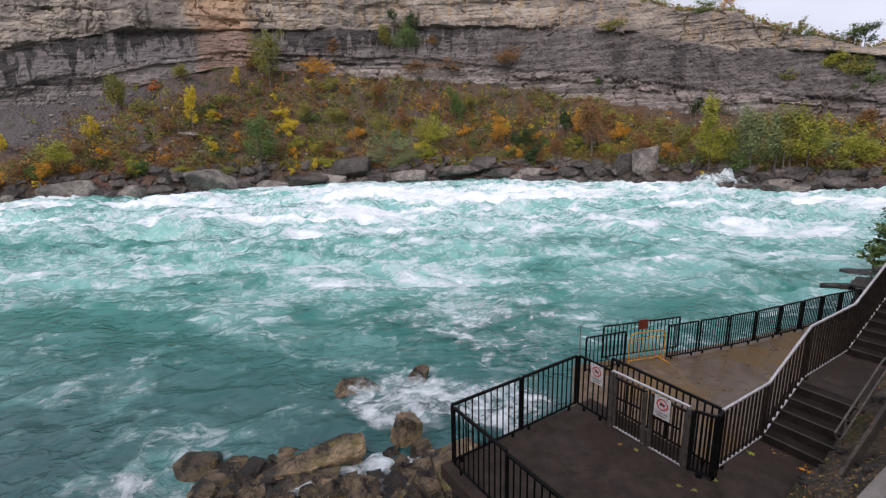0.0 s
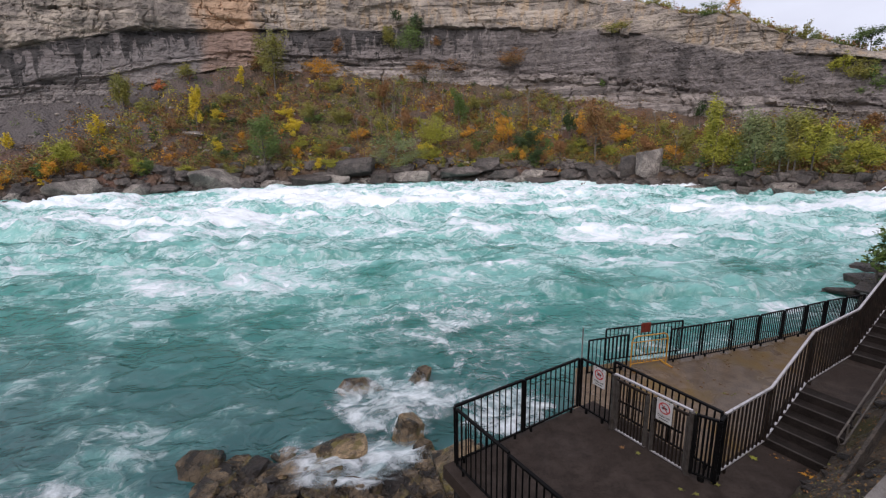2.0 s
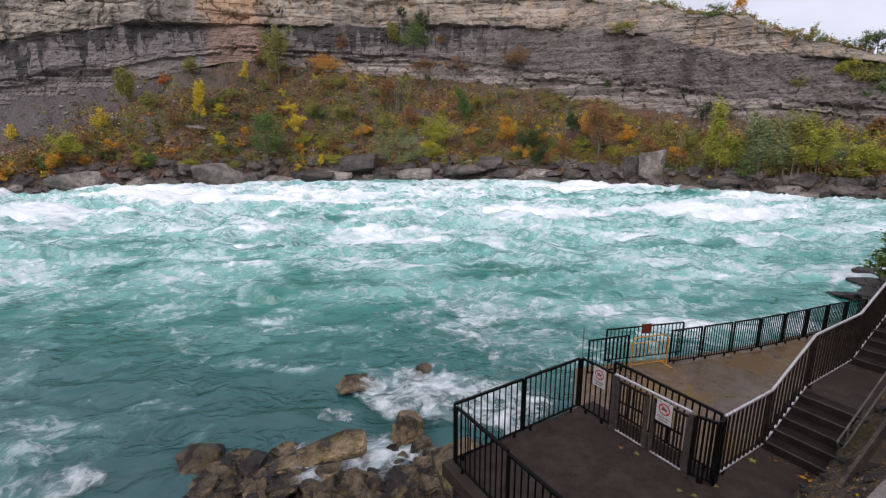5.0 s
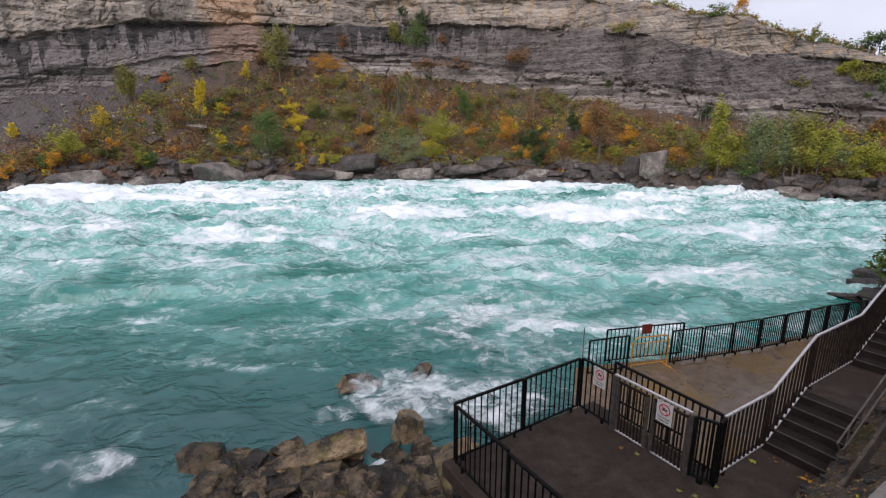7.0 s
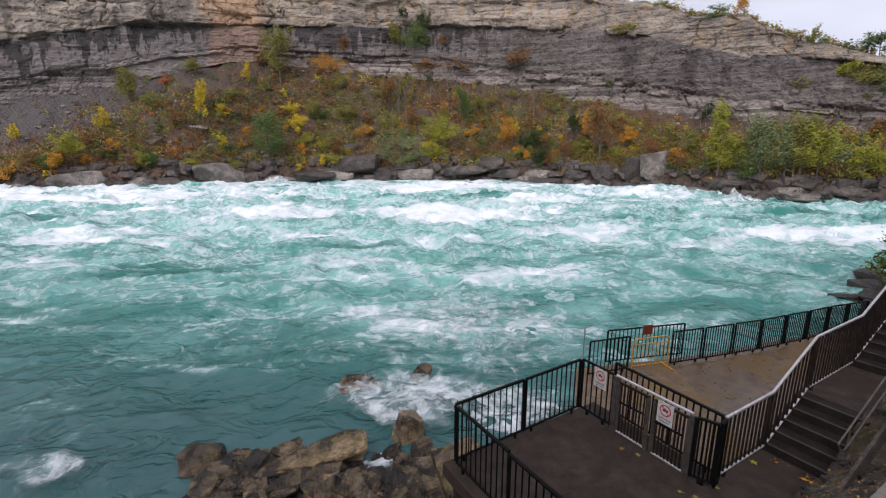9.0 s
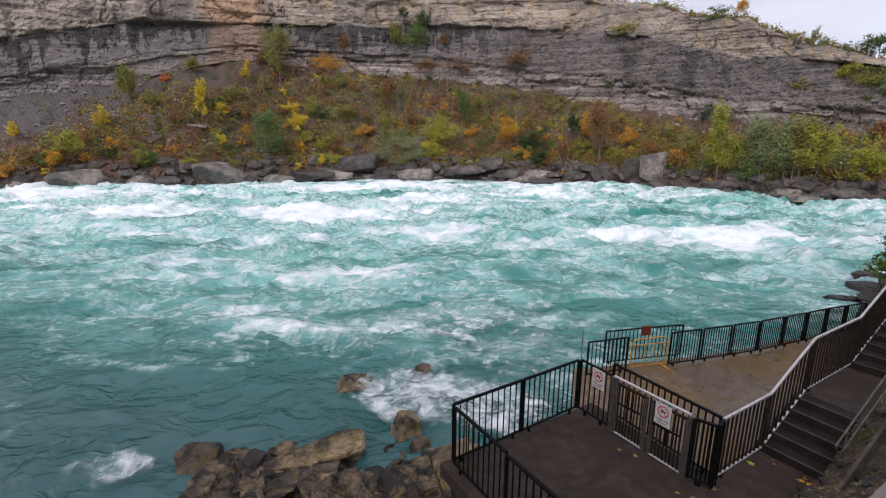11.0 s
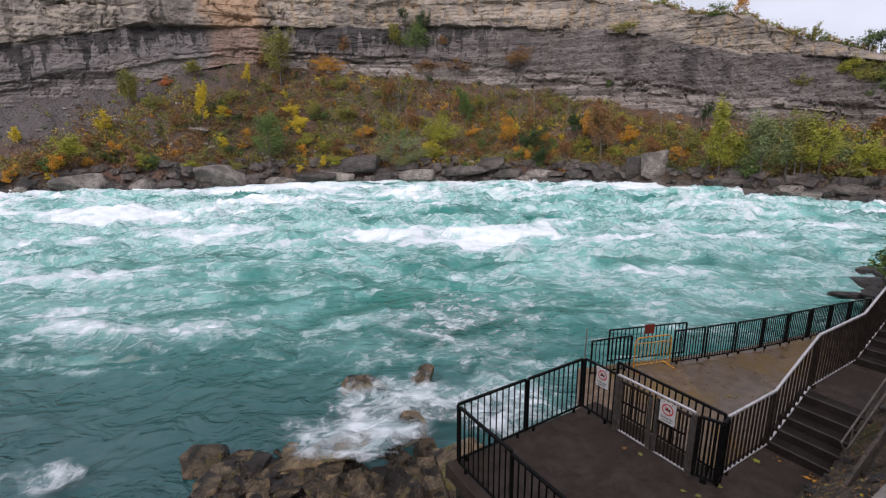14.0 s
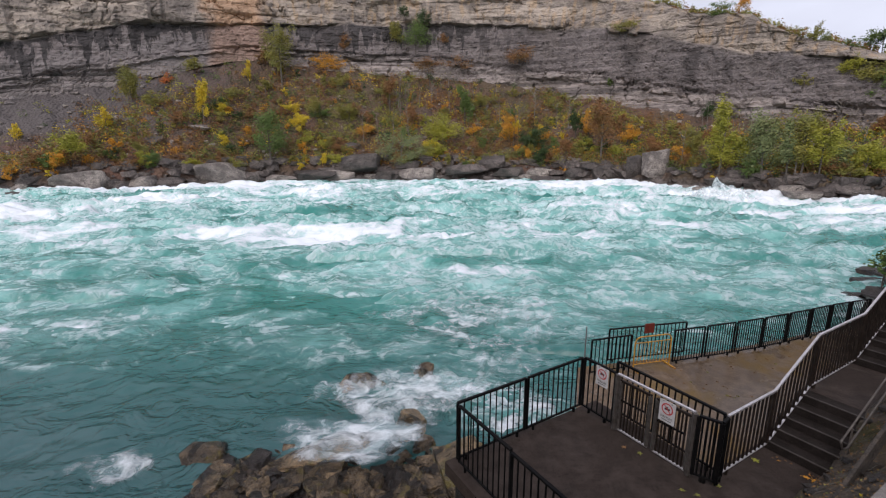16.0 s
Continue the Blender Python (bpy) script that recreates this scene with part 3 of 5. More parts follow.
# viewing platform, stairs and landing
bm = slab(bmesh.new(), [L(u, n).to_2d() for u, n in ((-4.72, -2.42), (-4.72, 1.3), (0.0, 1.3), (0.0, -0.12), (-1.28, -0.12), (-1.28, -2.42))], -0.22, 0.0)
plat = part("floor_platform", bm, M_DECK)
tagged(plat, "dark wet concrete viewing platform with fallen leaves", "platform", kind="structure")
bm = slab(bmesh.new(), [L(u, n).to_2d() for u, n in ((-4.6, -2.3), (-4.6, 1.2), (-0.1, 1.2), (-0.1, 0.0), (-1.4, -0.05), (-1.4, -2.3))], -3.8, -0.22)
tagged(part("wall_platform_base", bm, M_ROCKDARK), "dark stained concrete wall under the platform", "wall", kind="structure")
low_deck = [(2.7, 8.3), (3.6, 5.6), (16.5, 13.2), (19.5, 17.5), (15.2, 15.55), (12.2, 14.45), (9.1, 13.35), (6.6, 12.72), (5.4, 12.5), (3.9, 12.15)]
bm = slab(bmesh.new(), low_deck, -1.75, -1.5)
tagged(part("floor_lower_deck", bm, M_DECK_TAN), "wet brownish concrete deck with puddles and leaves", "deck", kind="structure")
bm = slab(bmesh.new(), [(x + (0.1 if x < 8 else 0), y - 0.18) for x, y in low_deck], -4.0, -1.75)
tagged(part("wall_deck_base", bm, M_ROCKDARK), "dark concrete wall under the lower deck", "wall", kind="structure")


def stair_flight(u0, z0, steps, run, rise, label):
    top = new("stairs")
    for i in range(steps):
        a, b = u0 + i * run, u0 + (i + 1) * run
        bm = bmesh.new()
        pts = [L(a, -0.1).to_2d(), L(a, 1.3).to_2d(), L(b + 0.02, 1.3).to_2d(), L(b + 0.02, -0.1).to_2d()]
        slab(bm, pts, -1.6, z0 + (i + 1) * rise)
        bmesh.ops.bevel(bm, geom=[e for e in bm.edges if all(vv.co.z > z0 for vv in e.verts)], offset=0.012, segments=2, affect="EDGES")
        part("step", bm, M_STAIR, top)
        bm = bmesh.new()
        bar(bm, L(a + 0.02, -0.06, z0 + (i + 1) * rise + 0.003), L(a + 0.02, 1.2, z0 + (i + 1) * rise + 0.003), 0.035, 0.008)
        part("nosing", bm, M_NOSING, top, "worn pale stair nosing")
    return tagged(top, label, "stairs", kind="structure")


stair_flight(0.0, 0.0, STEPS, RUN, RISE, "wet dark concrete steps up from the platform")
bm = slab(bmesh.new(), [L(u, n).to_2d() for u, n in ((U2 + 0.02, -0.1), (U2 + 0.02, 1.3), (U3 + 0.0, 1.3), (U3 + 0.0, -0.1))], -1.6, Z2 - 0.002)
tagged(part("floor_landing", bm, M_DECK), "dark wet concrete landing between two flights", "landing", kind="structure")
stair_flight(U3, Z2, 9, 0.3, 0.129, "wet dark concrete upper flight of steps")

# the hill beside the stairs
bu, bn = np.linspace(-4.5, 9, 160), np.concatenate([[0.72, 0.76], np.linspace(0.8, 5.5, 70)])
U, Nn = np.meshgrid(bu, bn)
edge = 0.06 * (fbm(U * 2.2, U * 0, 81) - 0.5)
hz = stair_z(U) + 0.1 + 0.95 * (Nn - 0.8 - edge) * (1 - 0.06 * (Nn - 0.8)) + 0.28 * (fbm(U * 1.6, Nn * 1.6, 82, 5) - 0.5) + 0.1 * (fbm(U * 6, Nn * 6, 83) - 0.5)
hz = np.where(Nn < 0.79, stair_z(U) - 0.6, hz)
W_ = np.stack([BX + UX * U + UY * Nn, BY + UY * U - UX * Nn, hz], -1)
k = Mat("leafy_hill_soil", 0.85)
v = k.vec()
mid, fine = k.noise(v, 3.5, 6, 0.65), k.noise(v, 26, 5, 0.7)
c = k.mix(k.rng(mid, 0.35, 0.65), (0.032, 0.024, 0.017), (0.135, 0.1, 0.07))
c = k.mix(k.rng(k.noise(v, 1.1, 5), 0.54, 0.66), c, (0.06, 0.052, 0.014))
c = k.mix(k.rng(fine, 0.6, 0.72), c, (0.11, 0.085, 0.065))
M_HILL = k.done(c, k.math("ADD", mid, fine), 1.0, 0.06)
hill = from_arrays("ground_hillside", W_.reshape(-1, 3), grid_faces(len(bn), len(bu)), M_HILL, smooth_shade=True)
tagged(hill, "earth bank with stones, moss and fallen leaves beside the stairs", "bank", kind="structure")

# ---- railings ----


def railing(a, b, height, pickets, material, top_mat=None, label="", foot=0.09, wide=0.05, posts=(True, True), group="platform railings", pick=0.02, low_mat=None):
    """A railing panel from a to b (deck points, with their own heights)."""
    a, b = Vector(a), Vector(b)
    top = new("railing_panel")
    up = Vector((0, 0, 1))
    bm = bar(bmesh.new(), a + up * height, b + up * height, wide * (0.85 if top_mat else 1.0), wide * 0.7, 0.005)
    part("top_rail", bm, top_mat or material, top)
    bm = bar(bmesh.new(), a + up * foot, b + up * foot, wide * 0.7, wide * (0.4 if low_mat else 0.6), 0.004)
    part("bottom_rail", bm, low_mat or material, top)
    for on, e in zip(posts, (a, b)):
        if on:
            part("post", bar(bmesh.new(), e + up * (foot - 0.02), e + up * (height - 0.01), wide * 0.9, wide * 0.9, 0.005), material, top)
            d = (b - a).normalized() * (0.16 if e == a else -0.16)
            part("foot", bar(bmesh.new(), e + d - up * 0.01, e + d + up * foot, wide * 0.9, wide * 0.9, 0.004), material, top)
    for i in range(1, pickets):
        e = a.lerp(b, i / pickets)
        part("picket", bar(bmesh.new(), e + up * (foot - 0.004), e + up * (height - 0.01), pick, pick), material, top)
    return tagged(top, label, "railing", group)


LB = "black steel picket railing panel on the platform edge"
for n0, n1, cnt in ((-2.22, -1.02, 10), (-0.97, 0.25, 10), (0.3, 1.25, 8)):
    railing(L(-4.58, n0), L(-4.55, n1), 1.05, cnt, M_BLACK, label=LB)
railing(L(-4.56, -2.3), L(-3.17, -2.34), 1.05, 11, M_BLACK, label=LB)
railing(L(-3.12, -2.34), L(-1.78, -2.38), 1.05, 11, M_BLACK, label=LB)
railing(L(-1.73, -2.36), L(-1.72, -1.68), 1.05, 6, M_BLACK, label="black steel railing panel with a warning sign beside the gate")
railing(L(-1.33, -1.95), L(-1.36, -0.04), 1.05, 17, M_BLACK, label="black steel railing panel behind the gate")
railing(L(-1.72, -0.22), L(-1.62, 0.05), 1.05, 5, M_BLACK, label="short black steel railing panel joining gate and stairs")
railing(L(-1.6, 0.06), L(-1.4, 0.02), 1.05, 3, M_BLACK, label="short black steel railing panel joining gate and stairs")

LS = "dark brown steel stair railing with a bright metal top rail"
HR = 1.05
for (u0, z0), (u1, z1), cnt in (((-1.36, 0), (0.0, 0), 11), ((0.0, 0), (U2, Z2), 10), ((U2, Z2), (U3, Z2), 16), ((U3, Z2), (U3 + 2.7, Z2 + 1.16), 22)):
    r = railing(L(u0, 0, z0), L(u1, 0, z1), HR, cnt, M_BROWN, M_ALU, LS, group="stair railings", posts=(True, u1 > 4), pick=0.022, wide=0.048, low_mat=M_ALU)

# far deck railings
LF = "black steel picket railing panel along the lower deck"
FARLINE = [(6.70, 12.36), (7.84, 12.68), (8.95, 13.0), (10.02, 13.33), (11.08, 13.72), (12.1, 14.1), (13.1, 14.5), (14.0, 14.8), (15.0, 15.1)]
for (x0, y0), (x1, y1) in zip(FARLINE, FARLINE[1:]):
    dx, dy = (x1 - x0) * 0.045, (y1 - y0) * 0.045
    railing((x0 + dx, y0 + dy, -1.5), (x1 - dx, y1 - dy, -1.5), 1.07, 11, M_BLACK, label=LF, group="lower deck railings")
railing((4.1, 11.7, -1.5), (5.34, 12.05, -1.5), 1.07, 10, M_BLACK, label=LF, group="lower deck railings")
railing((4.86, 12.46, -1.5), (7.42, 13.02, -1.5), 1.07, 20, M_BLACK, label="black steel railing panel behind the yellow barrier", group="lower deck railings", posts=(True, True))

M_STEEL = metal_mat("dull_steel", (0.12, 0.106, 0.095), 0.5, 0.5, (0.075, 0.064, 0.056))
# gate: two leaves in a galvanised frame
gate = new("metal_gate")
g0, g1, gm = L(-1.74, -1.62), L(-1.72, -0.28), L(-1.73, -0.95)
up = Vector((0, 0, 1))
for e in (g0, g1):
    part("gate_post", bar(bmesh.new(), e + up * 0.004, e + up * 1.06, 0.07, 0.07, 0.006), M_STEEL, gate)
part("top_rail", bar(bmesh.new(), g0 + up * 1.075, g1 + up * 1.075, 0.045, 0.03, 0.005), M_ALU, gate, "bright metal top rail")
for a, b in ((g0, gm), (gm, g1)):
    d = (b - a).normalized()
    leaf = part("gate_leaf", bar(bmesh.new(), a + d * 0.06 + up * 0.98, b - d * 0.02 + up * 0.98, 0.04, 0.04, 0.004), M_BROWN, gate)
    part("bottom_bar", bar(bmesh.new(), a + d * 0.06 + up * 0.06, b - d * 0.02 + up * 0.06, 0.03, 0.03, 0.004), M_ALU, leaf, "bright worn bottom bar")
    part("stile", bar(bmesh.new(), a + d * 0.075 + up * 0.06, a + d * 0.075 + up * 0.98, 0.05, 0.05, 0.004), M_STEEL, leaf, "dull steel stile")
    part("stile", bar(bmesh.new(), b - d * 0.04 + up * 0.06, b - d * 0.04 + up * 0.98, 0.05, 0.05, 0.004), M_STEEL, leaf, "dull steel stile")
    for i in range(1, 9):
        e = a.lerp(b, 0.1 + 0.82 * i / 9)
        part("picket", bar(bmesh.new(), e + up * 0.07, e + up * 0.97, 0.02, 0.02), M_BROWN, leaf)
    part("hinge", bar(bmesh.new(), a.lerp(b, 0.15) + up * 0.62, a.lerp(b, 0.85) + up * 0.64, 0.012, 0.035), M_BLACK, leaf, "dark bent crossbar")
tagged(gate, "closed double picket gate in a galvanised steel frame", "gate")


def text_mesh(name, body, size, material, parent):
    cu = bpy.data.curves.new(name, "FONT")
    cu.body, cu.size, cu.align_x, cu.extrude = body, size, "CENTER", 0.0008
    tmp = bpy.data.objects.new(name, cu)
    me = bpy.data.meshes.new_from_object(tmp)
    bpy.data.objects.remove(tmp)
    me.materials.append(material)
    ob = new(name, me)
    ob.parent = parent
    return ob


def warning_sign(m, label):
    """A sign 0.26 wide and 0.36 high, its face towards its own -y."""
    ob = new("warning_sign")
    bm = bar(bmesh.new(), (-0.13, 0, 0), (0.13, 0, 0), 0.004, 0.36)
    part("plate", bm, M_SIGN, ob)
    bm = bmesh.new()
    for r0, r1 in ((0.075, 0.095),):
        vs = [[bm.verts.new((r * math.cos(t), -0.004, 0.05 + r * math.sin(t))) for t in (2 * math.pi * i / 28 for i in range(28))] for r in (r0, r1)]
        for i in range(28):
            bm.faces.new((vs[0][i], vs[0][(i + 1) % 28], vs[1][(i + 1) % 28], vs[1][i]))
    bar(bm, (-0.06, -0.004, 0.11), (0.06, -0.004, -0.01), 0.001, 0.016)
    part("ring", bm, M_SIGNRED, ob, "red prohibition ring")
    bm = bmesh.new()
    bar(bm, (-0.045, -0.0035, 0.04), (0.045, -0.0035, 0.055), 0.001, 0.03)
    bar(bm, (-0.02, -0.0035, 0.05), (0.0, -0.0035, 0.085), 0.001, 0.025)
    part("pictogram", bm, M_SIGNDARK, ob, "dark pictogram shape")
    w = text_mesh("lettering", "DANGER", 0.05, M_SIGNDARK, ob)
    w.matrix_basis = pose(0, -0.004, -0.11, 90, 0, 0)
    bm = bmesh.new()
    bar(bm, (-0.08, -0.0035, -0.14), (0.08, -0.0035, -0.14), 0.001, 0.012)
    part("small_lettering", bm, M_SIGNDARK, ob)
    for x in (-0.07, 0.07):
        part("bolt", bar(bmesh.new(), (x, -0.008, 0.16), (x, 0.0, 0.16), 0.014), M_SIGNDARK, ob)
    ob.matrix_basis = m
    return tagged(ob, label, "sign")


# face of the gate looks down the platform, away from the stairs
face = math.degrees(math.atan2(UY, UX)) - 90
s1 = L(-1.775, -1.92, 0.88)
warning_sign(pose(*s1, 0, 0, face), "white warning sign with a red ring on the railing")
s2 = L(-1.8, -0.66, 0.89)
warning_sign(pose(*s2, 0, 0, face), "white warning sign with a red ring on the gate")

# yellow crowd barrier on the lower deck, closing the gap
barrier = new("crowd_barrier")
p0, p1 = Vector((5.45, 12.02, -1.5)), Vector((6.62, 12.3, -1.5))
d = (p1 - p0).normalized()
pts = [p0 + up * 0.05, p0 + up * 0.85, p0 + d * 0.05 + up * 0.95, p0 + d * 0.14 + up * 1.0, p1 - d * 0.14 + up * 1.0, p1 - d * 0.05 + up * 0.95, p1 + up * 0.85, p1 + up * 0.05]
part("frame", tube(bmesh.new(), pts, 0.02, 8), M_YELLOW, barrier)
part("crossbar", tube(bmesh.new(), [p0 + up * 0.16, p1 + up * 0.16], 0.014), M_YELLOW, barrier)
part("crossbar", tube(bmesh.new(), [p0 + up * 0.82, p1 + up * 0.82], 0.014), M_YELLOW, barrier)
for i in range(1, 11):
    e = p0.lerp(p1, i / 11)
    part("picket", tube(bmesh.new(), [e + up * 0.16, e + up * 0.82], 0.008, 5), M_YELLOW, barrier)
for e in (p0, p1):
    nrm = Vector((d.y, -d.x, 0))
    part("foot", bar(bmesh.new(), e - nrm * 0.28 + up * 0.025, e + nrm * 0.28 + up * 0.025, 0.05, 0.04, 0.005), M_YELLOW, barrier)
tagged(barrier, "rusty yellow tubular crowd barrier on the lower deck", "barrier")
plate = part("notice_plate", bar(bmesh.new(), (5.98, 12.67, -0.5), (6.3, 12.74, -0.5), 0.03, 0.3, 0.004), M_RED)
tagged(plate, "rust-red blank plate hung on the far railing", "plate")
pole = part("flag_pole", tube(bmesh.new(), [(3.75, 11.2, -1.5), (3.75, 11.2, 0.18)], [0.022, 0.016], 8), M_SILVER)
tagged(pole, "thin grey metal pole at the deck's corner", "pole")

M_RAIL = metal_mat("weathered_brown_steel", (0.09, 0.075, 0.065), 0.5, 0.3, (0.16, 0.14, 0.12))
# low handrail on the hill side of the stairs
hand = new("handrail")
h0, h1 = (0.06, 0.64), (1.62, 1.34)
part("upper_bar", tube(bmesh.new(), [L(h0[0], 0.88, h0[1]), L(h1[0], 0.88, h1[1]), L(3.4, 0.9, 1.5)], 0.014, 8), M_RAIL, hand)
part("lower_bar", tube(bmesh.new(), [L(h0[0], 0.88, h0[1]), L(h0[0] + 0.05, 0.9, 0.52), L(h0[0] + 0.16, 0.92, 0.5), L(1.7, 0.92, 1.15), L(3.4, 0.92, 1.3)], 0.014, 8), M_RAIL, hand)
for u in (0.35, 1.5, 2.6):
    zt = h0[1] + (u - 0.06) * 0.449 if u < 1.62 else 1.4
    part("post", tube(bmesh.new(), [L(u, 0.91, float(stair_z(u)) - 0.05), L(u, 0.9, zt)], 0.013, 8), M_RAIL, hand)
tagged(hand, "weathered brown two-bar handrail beside the stairs", "handrail")
kerb = part("kerb", slab(bmesh.new(), [L(u, n).to_2d() for u, n in ((-4.0, 1.66), (-4.0, 2.5), (-0.5, 2.5), (-0.5, 1.66))], 0.4, 1.06), M_KERB)
plank = part("edging_board", bar(bmesh.new(), L(-1.6, 1.25, 0.22), L(1.3, 1.22, 1.15), 0.05, 0.3, 0.006), M_BOARD)
tagged(plank, "weathered dark brown edging board holding back the earth bank", "board")
tagged(kerb, "grey concrete path edge on the bank above the stairs", "kerb", kind="structure")

# ---- river ----


def flow_noise(k):
    """Drawn-out noises of the moving water: broad curls, fine curls and lace."""
    w = k.vec(scale=(0.75, 0.9, 0.7), src=k.warped(6.0, 0.16))
    f = k.vec(scale=(0.8, 1.0, 1.0), src=k.warped(1.1, 0.9))
    return k.noise(w, 0.26, 9, 0.62, 0.8), k.noise(f, 1.5, 7, 0.64, 0.9), k.noise(w, 0.15, 8, 0.6, 1.2)


def water_mat(name):
    k = Mat(name, 0.2, spec=0.5)
    x_, y_, z_ = k.xyz(k.vec())
    curl, lace, strand = flow_noise(k)
    at = k.n.new("ShaderNodeAttribute")
    at.attribute_name = "froth"
    cover = k.math("ADD", at.outputs["Fac"], k.math("MULTIPLY", k.math("SUBTRACT", curl, 0.5), 1.25))
    cover = k.math("ADD", cover, k.math("MULTIPLY", k.math("SUBTRACT", lace, 0.5), 0.65))

    def thread(n, sharp):
        t = k.math("SUBTRACT", 1.0, k.math("MULTIPLY", k.math("ABSOLUTE", k.math("SUBTRACT", n, 0.5)), sharp))
        return k.math("MAXIMUM", t, 0.0)

    lines = k.math("MAXIMUM", thread(strand, 17.0), k.math("MULTIPLY", thread(curl, 15.0), 0.8))
    lines = k.math("MULTIPLY", k.math("MULTIPLY", lines, k.rng(cover, 0.05, 0.48)), k.rng(lace, 0.38, 0.62))
    foam = k.math("MINIMUM", k.math("ADD", k.rng(cover, 0.42, 0.95), k.math("MULTIPLY", lines, 0.7)), 1.0)
    air = k.rng(cover, -0.05, 0.62)
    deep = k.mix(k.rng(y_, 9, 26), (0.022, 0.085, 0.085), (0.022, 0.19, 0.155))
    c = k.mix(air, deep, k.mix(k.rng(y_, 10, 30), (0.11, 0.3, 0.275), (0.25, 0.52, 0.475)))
    c = k.mix(foam, c, (0.79, 0.83, 0.85))
    rip = k.noise(k.vec(scale=(0.7, 1.3, 1), src=k.warped(0.8, 0.7)), 0.85, 4, 0.5, 0.8)
    ridge = k.math("ABSOLUTE", k.math("SUBTRACT", rip, 0.5))
    patchy = k.rng(k.noise(k.vec(scale=(0.6, 1.0, 1)), 0.35, 4, 0.6), 0.4, 0.62, -0.25, -2.0)
    h = k.math("ADD", k.math("MULTIPLY", ridge, patchy), k.math("ADD", k.math("MULTIPLY", foam, 0.5), k.math("MULTIPLY", lace, 0.12)))
    return k.done(c, h, 0.65, 0.4, rough=k.rng(foam, 0.0, 0.6, 0.1, 0.8))


M_WATER = water_mat("turquoise_white_water")
k = Mat("surf_foam", 0.8, spec=0.2)
curl, lace, strand = flow_noise(k)
rim = k.n.new("ShaderNodeAttribute")
rim.attribute_name = "cover"
cut = k.noise(k.vec(src=k.warped(0.8, 0.8)), 0.8, 8, 0.62, 1.0)
cov = k.math("ADD", k.math("MULTIPLY", k.math("SUBTRACT", cut, 0.5), 1.3), k.math("MULTIPLY", k.math("SUBTRACT", rim.outputs["Fac"], 0.6), 0.7))
cov = k.math("ADD", cov, k.math("MULTIPLY", k.math("SUBTRACT", lace, 0.5), 0.8))
M_SURF = k.done(k.mix(k.rng(lace, 0.35, 0.6), (0.42, 0.53, 0.54), (0.8, 0.84, 0.85)), k.math("ADD", lace, cut), 0.9, 0.12, alpha=k.rng(cov, -0.05, 0.6, 0.0, 0.9))
base_w = from_arrays("water_bed", [(-2400, -200, -5.2), (2400, -200, -5.2), (2400, 900, -5.2), (-2400, 900, -5.2)], [(0, 1, 2, 3)], M_ROCKDARK)
tagged(base_w, "dark river bed under the water", "river bed", kind="structure")
deep_w = from_arrays("water_deep", [(-2400, -200, 0), (2400, -200, 0), (2400, 900, 0), (-2400, 900, 0)], [(0, 1, 2, 3)], M_WATER)
deep_w.location.z = WATER - 1.7
tagged(deep_w, "turquoise river water below the waves", "river", kind="structure")


def wave_height(x, y, seed, amp):
    """Choppy wave surface: broad swells, ridged crests, small chop."""
    wx = x + 3.0 * (fbm(x * 0.13, y * 0.13, seed + 40, 3) - 0.5) * 2
    wy = y + 3.0 * (fbm(x * 0.13 + 9, y * 0.13, seed + 50, 3) - 0.5) * 2
    swell = fbm(wx * 0.075, wy * 0.11, seed, 3) - 0.5
    rid = 1 - np.abs(2 * fbm(wx * 0.16, wy * 0.24, seed + 10, 3) - 1)
    chop = 1 - np.abs(2 * fbm(wx * 0.55, wy * 0.7, seed + 20, 3) - 1)
    return amp * (1.7 * swell + 0.9 * (rid ** 2 - 0.55) + 0.28 * (chop ** 2 - 0.5)) + 0.1 * (fbm(x * 2.0, y * 2.2, seed + 30, 3) - 0.5)


def froth(x, y, z, amp, seed, inner):
    """How much air and foam the water carries: drawn-out patches, strands and wave tops, evened out at the lane's edges."""
    wx = x + 10 * (fbm(x * 0.06, y * 0.09, seed + 60, 3) - 0.5)
    wy = y + 6 * (fbm(x * 0.06 + 5, y * 0.09, seed + 65, 3) - 0.5)
    big = fbm(wx * 0.04, wy * 0.055, seed + 70, 4)
    r1 = (1 - np.abs(2 * fbm(wx * 0.07, wy * 0.115, seed + 80, 4) - 1)) ** 4
    r2 = (1 - np.abs(2 * fbm(wx * 0.2, wy * 0.28, seed + 85, 4) - 1)) ** 5
    zone = np.interp(y, [8, 14, 20, 30, 45, 60, 80, 100, 122], [-0.46, -0.37, -0.15, 0.03, 0.1, 0.15, 0.24, 0.31, 0.31])
    own = 1.35 * (big - 0.5) + 0.45 * (r1 - 0.35) + 0.3 * (r2 - 0.3) + 0.2 * (smooth(0.1, 1.0, z / amp) - 0.3)
    return 0.33 + zone + own * inner


